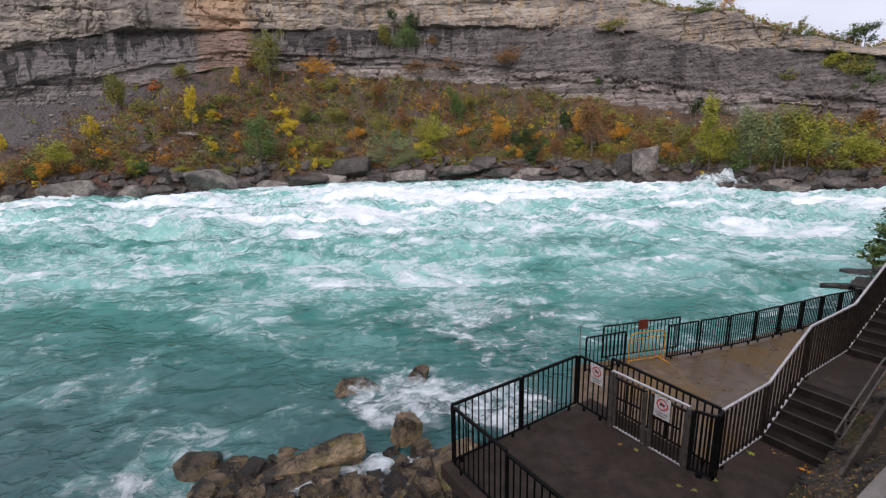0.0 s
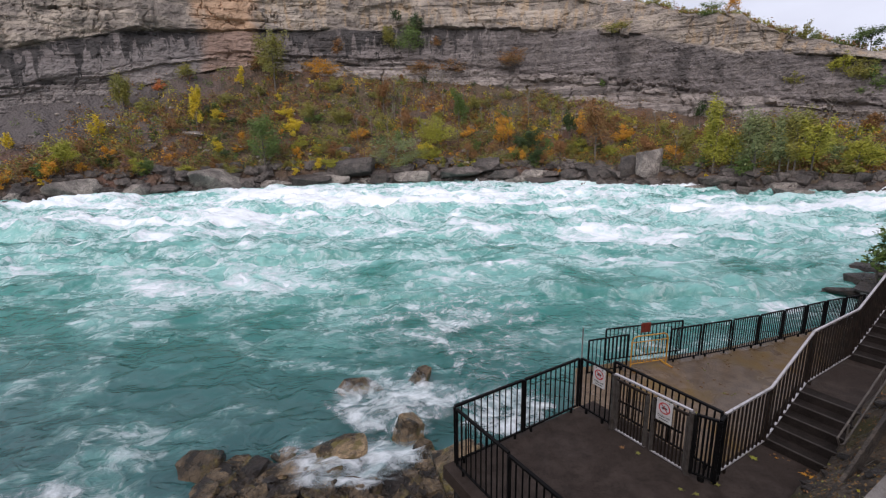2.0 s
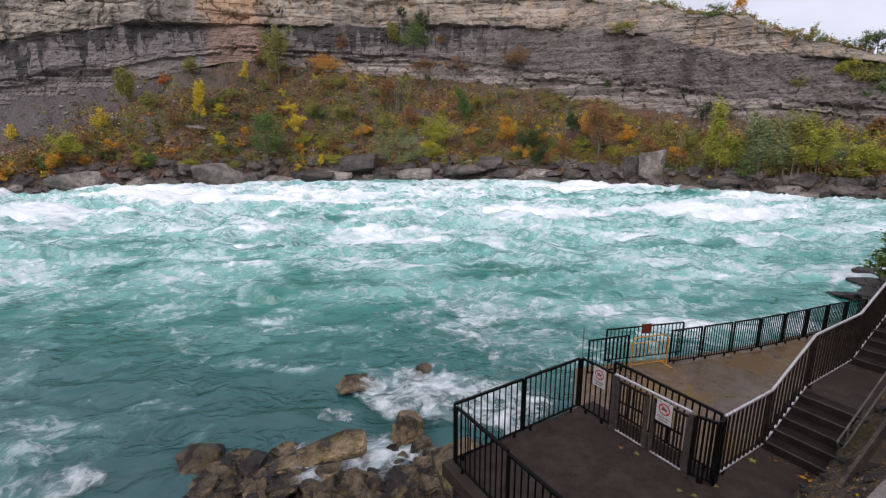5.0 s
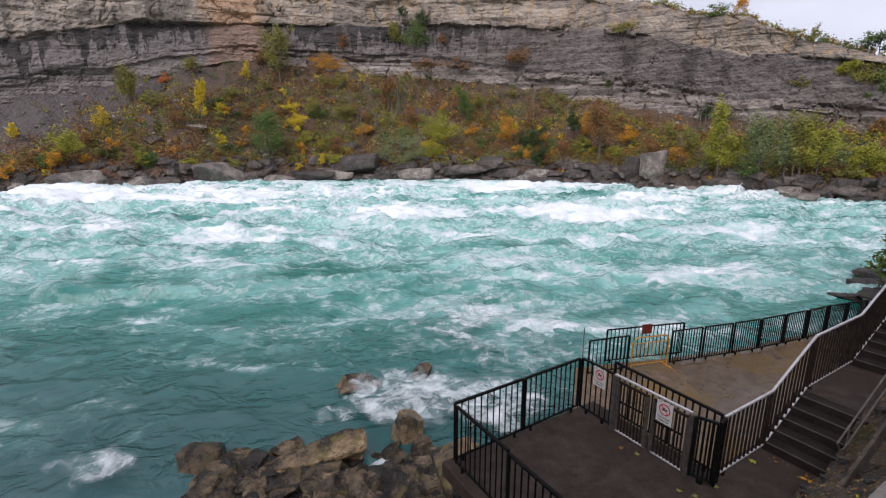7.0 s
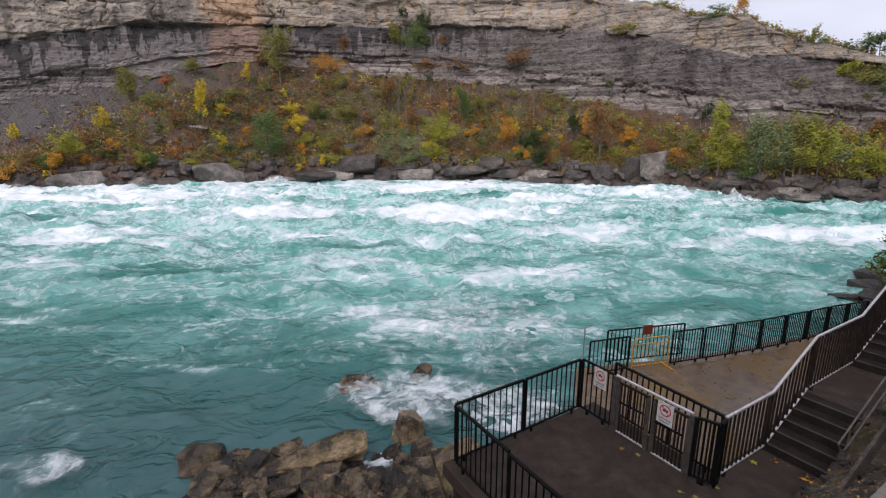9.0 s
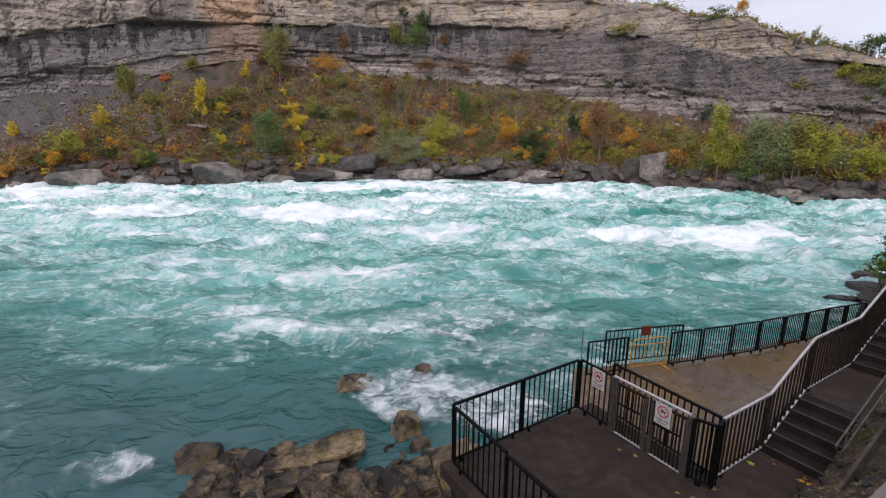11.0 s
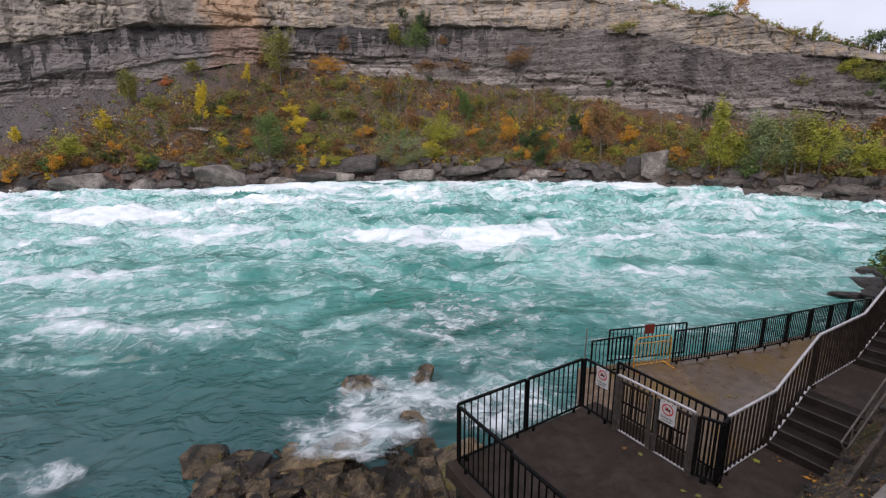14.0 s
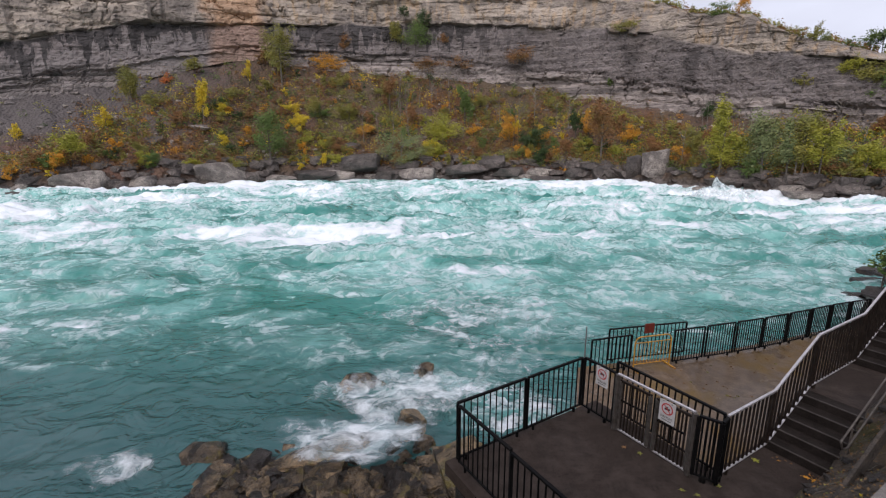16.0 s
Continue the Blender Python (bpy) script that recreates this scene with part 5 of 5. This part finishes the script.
for i, (a, u, ln, tilt) in enumerate([(-21, 0.1, 4.5, 12), (-9.5, 0.16, 6.0, 8), (-7.6, 0.13, 4.0, -20), (-26, 0.09, 5.0, 5), (6, 0.1, 3.5, 30), (-6.5, 0.2, 3.0, 65), (23, 0.08, 4.0, -10), (-14, 0.3, 3.5, 35)]):
    rnd = random.Random(1250 + i)
    log = new("driftwood_log")
    bm = bmesh.new()
    tube(bm, [(-ln / 2, 0, 0), (0, 0.1, 0.12), (ln / 2, -0.1, 0.05)], [0.2, 0.16, 0.07], 7)
    part("stem", bm, M_PALEBARK, log)
    for _ in range(3):
        x = rnd.uniform(-0.2, 0.45) * ln
        part("stub", tube(bmesh.new(), [(x, 0, 0.08), (x + 0.4, rnd.uniform(-0.3, 0.3), 0.6), (x + 0.7, 0, 1.0)], [0.07, 0.05, 0.02], 5), M_PALEBARK, log)
    p = talus(a, u)
    log.matrix_basis = pose(p[0], p[1] - 0.4, p[2] + 0.35, 0, -tilt, -a)
    tagged(log, "bleached driftwood log stranded on the far bank", "log", "driftwood")


def scatter_rocks(name, count, seed, lo, hi, material, label, urange):
    """Many small stones as one piece."""
    rnd = np.random.RandomState(seed)
    protos = []
    for j in range(6):
        bm = rock_bm((1, 1, 0.7), 1300 + seed + j, cuts=9, sub=1)
        protos.append((np.array([v.co[:] for v in bm.verts]), np.array([[v.index for v in f.verts] for f in bm.faces])))
        bm.free()
    a = rnd.uniform(-50, 50, count)
    u = urange[0] + (urange[1] - urange[0]) * rnd.uniform(0, 1, count) ** 1.6
    p = talus(a, u)
    vs, fs, k0 = [], [], 0
    for i in range(count):
        V, Fc = protos[i % 6]
        s = lo + (hi - lo) * rnd.uniform() ** 2.5
        t = rnd.uniform(0, 6.28)
        R = np.array([[math.cos(t), -math.sin(t), 0], [math.sin(t), math.cos(t), 0], [0, 0, 1]])
        vs.append((V * [s * 1.3, s, s]) @ R.T + p[i] + [0, 0, 0.2 * s])
        fs.append(Fc + k0)
        k0 += len(V)
    ob = from_arrays(name, np.vstack(vs), np.vstack(fs), material)
    return tagged(ob, label, "stones", kind="stuff")


scatter_rocks("shore_stones", 1300, 3, 0.35, 1.7, M_BANKROCK, "broken dark stones along the far waterline", (-0.02, 0.11))
scatter_rocks("scree_stones", 900, 4, 0.15, 0.7, M_BOULDER, "scattered pale stones on the talus slope", (0.1, 1.0))


def undergrowth(name, count, seed, kind, keep, label, size=(0.1, 0.21)):
    """Low leafy cover on the slope in tufts, as one piece."""
    rnd = np.random.RandomState(seed)
    per = 38
    tufts = count // per
    a = rnd.uniform(-48, 48, tufts * 4)
    u = rnd.uniform(0.05, 0.99, tufts * 4)
    ok = keep(a, u) > rnd.uniform(0, 1, len(a))
    a, u = a[ok][:tufts], u[ok][:tufts]
    base = talus(a, u)
    n = len(a)
    hgt = rnd.uniform(0.5, 2.1, n) * (0.6 + 0.8 * vnoise(a * 0.9, u * 25, seed))
    q = np.repeat(base, per, 0) + rnd.normal(0, 1, (n * per, 3)) * np.stack([np.repeat(hgt, per) * 0.36] * 2 + [np.repeat(hgt, per) * 0.36], 1) + np.stack([np.zeros(n * per)] * 2 + [np.repeat(hgt, per) * 0.5], 1)
    nn = rnd.normal(0, 1, (n * per, 3))
    nn /= np.linalg.norm(nn, axis=1)[:, None]
    t = np.cross(nn, [0.3, 0.2, 0.9])
    t /= np.linalg.norm(t, axis=1)[:, None]
    b = np.cross(nn, t)
    s = rnd.uniform(size[0], size[1], n * per)[:, None]
    vs = np.stack([q - t * s, q + b * s * 0.6, q + t * s, q - b * s * 0.6], 1).reshape(-1, 3)
    ob = from_arrays(name, vs, np.arange(len(vs)).reshape(-1, 4), LEAF[kind])
    return tagged(ob, label, "undergrowth", kind="stuff")


def patch(seed, lo, hi, f=1.0):
    def keep(a, u):
        m = smooth(lo, hi, fbm(a * 0.16 * f, u * 4.5 * f, seed, 4))
        bare = smooth(-36, -27, a + 14 * (1 - u))
        top = 1 - (0.35 + 0.4 * (a < -15)) * smooth(0.78, 1.0, u + 0.15 * (a < -20))
        return m * (0.06 + 0.94 * bare) * top + 0.25 * (u < 0.3) * m
    return keep


undergrowth("undergrowth_olive", 60000, 41, "olive", patch(201, 0.42, 0.6), "olive green undergrowth covering the talus slope")
undergrowth("undergrowth_lime", 22000, 42, "lime", patch(202, 0.5, 0.66), "yellow-green undergrowth on the talus slope")
undergrowth("undergrowth_rust", 100000, 43, "rust", patch(203, 0.4, 0.58), "rust-brown dying undergrowth on the talus slope")
undergrowth("undergrowth_orange", 13000, 44, "orange", patch(204, 0.54, 0.66), "orange autumn undergrowth on the talus slope")
undergrowth("undergrowth_yellow", 8000, 45, "yellow", patch(205, 0.56, 0.68), "yellow autumn undergrowth on the talus slope")
undergrowth("undergrowth_green", 24000, 46, "green", patch(206, 0.5, 0.64), "green undergrowth on the talus slope")
undergrowth("undergrowth_dark", 14000, 47, "dark", patch(207, 0.52, 0.66), "dark green undergrowth on the talus slope")


def rim_cover(name, kind, count, seed, label):
    rnd = np.random.RandomState(seed)
    a = rnd.uniform(17, 48, count)
    keepers = vnoise(a * 1.3, a * 0, seed) > 0.4
    a = a[keepers]
    d = gorge(a, 2) + rnd.uniform(4.0, 9, len(a))
    z = gorge(a, 5) + 2.4 * (fbm(a * 2.42 * 0.12, a * 0, 61) - 0.5) + np.abs(rnd.normal(0, 0.5, len(a))) * (0.5 + vnoise(a * 2, a * 0, seed + 1)) * 1.2
    q = polar(a, d, z)
    nn = rnd.normal(0, 1, q.shape)
    nn /= np.linalg.norm(nn, axis=1)[:, None]
    t = np.cross(nn, [0.3, 0.2, 0.9])
    b = np.cross(nn, t)
    s = rnd.uniform(0.12, 0.3, len(a))[:, None]
    vs = np.stack([q - t * s, q + b * s * 0.6, q + t * s, q - b * s * 0.6], 1).reshape(-1, 3)
    tagged(from_arrays(name, vs, np.arange(len(vs)).reshape(-1, 4), LEAF[kind]), label, "undergrowth", kind="stuff")


rim_cover("rim_growth_olive", "olive", 9000, 51, "low olive shrubs along the cliff's rim")
rim_cover("rim_growth_rust", "rust", 7000, 52, "low brown shrubs along the cliff's rim")

# bush on the near outcrop and plants on the hill
for i, (x, y, z, h, w, kind) in enumerate([(25.6, 24.6, -2.2, 2.4, 1.9, "green"), (28.0, 26.0, -2.2, 3.4, 3.0, "dark"), (23.8, 23.6, -2.4, 1.5, 1.2, "green"), (25.0, 22.8, -2.0, 1.5, 2.2, "dark"), (22.6, 21.0, -2.0, 0.9, 1.5, "dark")]):
    tree((x, y, z), h, w, kind, 1400 + i, "on the rock outcrop by the water", dense=2.2, group="outcrop bushes", leaf=0.1)


def hill_z(u, n):
    u, n = np.asarray(u, float), np.asarray(n, float)
    e = 0.06 * (fbm(u * 2.2, u * 0, 81) - 0.5)
    return stair_z(u) + 0.1 + 0.95 * (n - 0.8 - e) * (1 - 0.06 * (n - 0.8)) + 0.28 * (fbm(u * 1.6, n * 1.6, 82, 5) - 0.5) + 0.1 * (fbm(u * 6, n * 6, 83) - 0.5)


rnd = random.Random(77)
for i in range(46):
    u, n = rnd.uniform(-1.0, 3.0), rnd.uniform(0.86, 2.2)
    s = rnd.uniform(0.03, 0.09)
    p = L(u, n, float(hill_z(u, n)) + 0.1 * s)
    rock("bank_stone", p, (s * 1.5, s, s * 0.7), 1500 + i, M_ROCKDARK, "dark stone set in the earth bank", rz=rnd.uniform(0, 180), group="bank stones", sub=2)


def litter(name, count, seed, kind, label, size):
    rnd = np.random.RandomState(seed)
    u, n = rnd.uniform(-1.4, 4.5, count), 0.84 + 2.0 * rnd.uniform(0, 1, count)
    z = hill_z(u, n) + rnd.uniform(0.0, 0.05, count)
    q = np.stack([BX + UX * u + UY * n, BY + UY * u - UX * n, z], 1)
    nn = rnd.normal(0, 0.6, q.shape) + [0, 0, 1]
    nn /= np.linalg.norm(nn, axis=1)[:, None]
    t = np.cross(nn, rnd.normal(0, 1, q.shape))
    t /= np.linalg.norm(t, axis=1)[:, None]
    b = np.cross(nn, t)
    s = rnd.uniform(size[0], size[1], count)[:, None]
    vs = np.stack([q - t * s, q + b * s * 0.6, q + t * s, q - b * s * 0.6], 1).reshape(-1, 3)
    tagged(from_arrays(name, vs, np.arange(len(vs)).reshape(-1, 4), LEAF[kind]), label, "leaf litter", kind="stuff")


litter("leaf_litter_brown", 4200, 61, "rust", "brown fallen leaves on the earth bank", (0.008, 0.026))
litter("leaf_litter_olive", 700, 62, "olive", "mossy green sprigs on the earth bank", (0.008, 0.024))
litter("leaf_litter_yellow", 30, 63, "yellow", "yellow fallen leaves on the earth bank", (0.015, 0.03))

# dry twigs and stalks lying down the bank
rs = np.random.RandomState(66)
bm = bmesh.new()
for _ in range(520):
    u, n = rs.uniform(-1.3, 4.2), 0.86 + 1.7 * rs.uniform()
    du, dn = rs.normal(0.05, 0.06), rs.normal(0.1, 0.08)
    a_, b_ = L(u, n, float(hill_z(u, n)) + 0.012), L(u + du, n + dn, float(hill_z(u + du, n + dn)) + rs.uniform(0.01, 0.06))
    tube(bm, [a_, (a_ + b_) / 2 + Vector((0, 0, 0.015)), b_], [0.004, 0.0035, 0.002], 4)
tagged(part("twig_litter", bm, M_PALEBARK), "dry pale twigs and stalks on the earth bank", "twigs", kind="stuff")

# maple leaves fallen on the wet concrete
rnd = random.Random(5)


def fallen_leaf(x, y, z, s, kind):
    bm = bmesh.new()
    pts = []
    for j in range(15):
        t = 2 * math.pi * j / 15
        r = s * (1.0 if j % 3 == 0 else 0.5 if j % 3 == 1 else 0.62)
        pts.append(bm.verts.new((r * math.cos(t), r * math.sin(t), 0.012 * (j % 2) + 0.004)))
    mid_v = bm.verts.new((0, 0, 0.002))
    for j in range(15):
        bm.faces.new((mid_v, pts[j], pts[(j + 1) % 15]))
    tube(bm, [(0, 0, 0.004), (-s * 1.5, 0.2 * s, 0.008)], 0.0025, 4)
    ob = part("fallen_leaf", bm, LEAF[kind])
    ob.matrix_basis = pose(x, y, z, 0, 0, rnd.uniform(0, 360))
    tagged(ob, WORDS[kind] + " maple leaf fallen on the wet concrete", "leaf", "fallen leaves")


for x, y, s, kind in [(2.95, 6.55, 0.05, "rust"), (3.15, 6.4, 0.05, "olive"), (4.91, 6.23, 0.065, "lime"), (4.0, 5.68, 0.05, "olive"), (5.48, 5.77, 0.06, "orange"), (5.42, 5.85, 0.05, "orange"), (3.6, 5.5, 0.045, "olive"), (3.42, 5.6, 0.045, "olive")]:
    fallen_leaf(x, y, 0.001, s, kind)
for j in range(11):
    t = rnd.random()
    p = L(-0.06 - rnd.random() * 0.12, 0.05 + 0.75 * t)
    fallen_leaf(p.x, p.y, 0.001, rnd.uniform(0.012, 0.028), rnd.choice(("rust", "rust", "orange")))
for j in range(60):
    x = rnd.uniform(5.0, 12.0)
    y = 8.7 + 0.42 * (x - 5.2) + rnd.uniform(0.6, 2.6)
    fallen_leaf(x, y, -1.499, rnd.uniform(0.02, 0.045), rnd.choice(("rust", "rust", "olive")))

# ---- surf about the near rocks and breaking crests out in the river ----


def foam_sheet(name, verts, faces, cover):
    """A sheet of surf, trimmed where its cover thins out."""
    faces = faces[cover[faces].max(1) > 0.12]
    used, inv = np.unique(faces, return_inverse=True)
    ob = from_arrays(name, verts[used], inv.reshape(-1, 4), M_SURF, smooth_shade=True)
    at = ob.data.attributes.new("cover", "FLOAT", "POINT")
    at.data.foreach_set("value", cover[used])
    return ob


def surf(name, xr, yr, step, height, seed, label, slope=0.0, mound=0.0, dense=1.0):
    xs, ys = np.arange(*xr, step), np.arange(*yr, step)
    X, Y = np.meshgrid(xs, ys)
    cx, cy = (X - sum(xr) / 2) / ((xr[1] - xr[0]) / 2), (Y - sum(yr) / 2) / ((yr[1] - yr[0]) / 2)
    r = np.sqrt(cx ** 2 + cy ** 2) + 0.5 * (fbm(X * 0.7, Y * 0.7, seed, 4) - 0.5)
    cover = dense * (1 - smooth(0.25, 1.05, r))
    Zs = height * (1 - np.abs(2 * fbm(X * 0.9, Y * 0.9, seed + 3, 4) - 1)) + 0.12 * (fbm(X * 3.5, Y * 3.5, seed + 4, 4) - 0.5) + slope * (yr[1] - Y) + mound * np.exp(-2.5 * r * r)
    ob = foam_sheet(name, np.stack([X - xr[0], Y - yr[0], Zs], -1).reshape(-1, 3), grid_faces(len(ys), len(xs)), cover.ravel())
    tagged(ob, label, "surf", kind="stuff")
    return ob, xr[0], yr[0]


SURF = [
    # piece, rows of seconds and shift in x, y, z
    (surf("surf_patch", (-4.2, 2.6), (10.4, 15.6), 0.07, 0.2, 701, "white surf foaming among the outer rocks", dense=1.15),
     [(0, 0, 0, 0), (1.5, -0.5, -0.3, 0.1), (3.5, 0.1, 0, -0.03), (5.3, 0.3, 0.3, 0.02), (7, 0, 0, 0.08), (9, 0.1, 0.1, 0), (10.2, 0.3, 0.2, 0.04), (12.5, 0, 0, -0.02), (14.2, -0.4, -0.5, 0.12), (16, -0.3, -0.1, 0.1)]),
    (surf("surf_wash", (-5.6, 0.9), (7.9, 12.2), 0.06, 0.14, 702, "thin white wash streaming over the shore rocks", slope=0.22, dense=1.2),
     [(0, 0, 0, -0.6), (1.5, 0, -0.2, -0.5), (2.5, 0, 0, -0.2), (4, 0, 0, -0.4), (5.3, 0, 0.2, -0.6), (7, 0, 0.3, -0.78), (9, 0, 0.3, -0.75), (11.5, 0, 0.3, -0.75), (13.1, 0, 0.3, -0.65), (13.9, 0, 0, 0.2), (14.5, 0, -0.1, 0.3), (15.2, 0, -0.1, 0.2), (16, 0, 0, 0.1)]),
    (surf("surf_patch", (-9.5, -5.6), (8.6, 10.6), 0.06, 0.2, 703, "white surf breaking at the shore"),
     [(0, -0.6, 0, -0.25), (1.7, -2.2, -0.5, -0.2), (3.5, -0.8, 0.2, 0.05), (5.2, -1.8, -0.2, -0.22), (7, -1.2, 0.1, 0.0), (9, -2.5, 0.1, -0.06), (10.6, -0.6, 0.4, -0.2), (12.5, -2.4, -0.6, -0.02), (14.5, -2.2, 0, -0.08), (16, -1.0, 0.3, -0.25)]),
    (surf("surf_veil", (-6.0, 9.0), (11.2, 27.0), 0.13, 0.3, 705, "thin veil of foam drifting round the rocks", dense=0.78),
     [(0, 0.4, 0, 0.02), (1.6, -0.8, -0.2, 0.0), (3.5, 0.3, 0, -0.02), (5.2, 0.6, 0.2, 0), (7, 0.2, 0, 0.03), (9, -0.4, 0.1, 0), (11, 0.4, 0, -0.02), (12.5, 0.1, 0.2, -0.01), (14.3, -0.6, -0.2, 0.04), (16, 0, 0, 0.03)]),
    (surf("surf_patch", (-0.4, 4.6), (9.8, 15.0), 0.07, 0.25, 706, "white surf washing up below the railing", dense=1.05),
     [(0, 0, 0, -0.05), (1.2, 0.3, -0.2, 0.05), (2, 0.2, 0, -0.25), (4, 0.1, 0.1, -0.3), (5.3, 0, 0.2, -0.12), (6.5, -0.2, 0, 0.06), (7.5, -0.1, 0, 0.04), (8.5, 0.1, 0, -0.2), (9, 0.3, 0.1, -0.28), (11, 0, 0, -0.12), (12.5, 0.4, 0.2, -0.18), (13.6, -0.2, -0.3, 0.05), (14.3, -0.2, -0.2, 0.05), (15, 0, 0, -0.25), (16, 0.1, 0, -0.3)]),
    (surf("surf_burst", (-4.6, -2.2), (11.6, 13.2), 0.05, 0.3, 704, "white burst of surf against the slab rock", mound=0.5),
     [(0, 0, 0, -0.9), (2.4, 0, 0, -0.8), (3.5, -0.3, 0.3, -0.1), (4.6, 0, 0, -0.8), (8.2, 0, 0, -0.6), (9, 0.2, 0.4, -0.15), (10, 0, 0, -0.9), (14.8, 0, 0, -0.7), (16, -0.2, 0.2, 0.0)]),
]
CRESTS = [
    # bearing and distance, half width, height, times of rise and fall
    (30, 84, 4.5, 2.4, ((0.0, 1.0), (0.9, 0.0), (2.6, 0.2), (3.5, 1.0), (4.6, 0.0))), (-36, 92, 4.0, 1.8, ((11.3, 0.0), (12.5, 1.0), (13.4, 0.0))),
    (12, 97, 5.0, 2.0, ((13.2, 0.0), (14.5, 1.0), (15.4, 0.1))), (33, 78, 5.5, 2.2, ((6.0, 0.1), (7.2, 0.8), (9.0, 0.7), (10.0, 0.0), (14.6, 0.0), (16.0, 0.9))),
    (-20, 95, 3.0, 1.7, ((8.2, 0.0), (9.0, 1.0), (9.8, 0.0))), (3, 88, 6.0, 1.6, ((0.5, 0.0), (1.6, 1.0), (3.0, 0.2), (7.0, 0.3), (8.4, 0.9), (10.0, 0.1), (12.4, 0.8), (14.0, 0.0))),
    (-12, 70, 5.0, 1.3, ((0.0, 0.6), (1.8, 0.0), (6.2, 0.1), (7.4, 1.0), (9.0, 0.0), (12.0, 0.9), (13.4, 0.1))), (22, 60, 5.0, 1.3, ((2.2, 0.0), (3.4, 1.0), (4.8, 0.0), (11.0, 0.2), (12.0, 1.0), (13.4, 0.2), (15.2, 0.9)))]


def crest(i, a, d, half, hgt):
    st = 0.14
    xs, ys = np.arange(-half * 1.5, half * 1.5, st), np.arange(-3.0, 3.0, st)
    X, Y = np.meshgrid(xs, ys)
    env = np.exp(-(X / half) ** 2 - ((Y + 0.35 * np.sin(X * 0.6 + i)) / 1.3) ** 2)
    Zs = 1.6 * hgt * env * (0.55 + 0.9 * fbm(X * 0.8, Y * 0.8, 810 + i, 4)) + 0.5 * env * (fbm(X * 3, Y * 3, 820 + i, 4) - 0.5)
    ob = foam_sheet("breaking_crest", np.stack([X, Y, Zs], -1).reshape(-1, 3), grid_faces(len(ys), len(xs)), np.clip(env * 1.5, 0, 1).ravel())
    tagged(ob, "white breaking wave crest with spray in the rapids", "wave", "breaking crests")
    return ob


CREST_OBS = [crest(i, a, d, half, hgt) for i, (a, d, half, hgt, _) in enumerate(CRESTS)]


def motions():
    for ob, speed, i in lanes:
        rows = []
        for j in range(9):
            t = 2.0 * j
            rows.append((t, pose(-speed * t, 0, WATER + 0.06 * math.sin(1.3 * t + 2.1 * i))))
        walk(ob, rows)
    for (ob, x, y), keys in SURF:
        walk(ob, [(t, pose(x + dx, y + dy, WATER + 0.24 + dz)) for t, dx, dy, dz in keys])
    for ob, (a, d, half, hgt, ups) in zip(CREST_OBS, CRESTS):
        px, py, _ = polar(a, d, 0.0)
        keys = dict(ups)
        first, last = ups[0], ups[-1]
        if first[0] > 0:
            keys[0.0] = 0.0
        if last[0] < 16:
            keys[16.0] = 0.0
        walk(ob, [(t, pose(px - 1.2 * (t - 8) * 0.35, py, WATER - 0.3 - (1 - s) * (2 * hgt + 1.6), 0, 0, -0.4 * a)) for t, s in sorted(keys.items())])


motions()
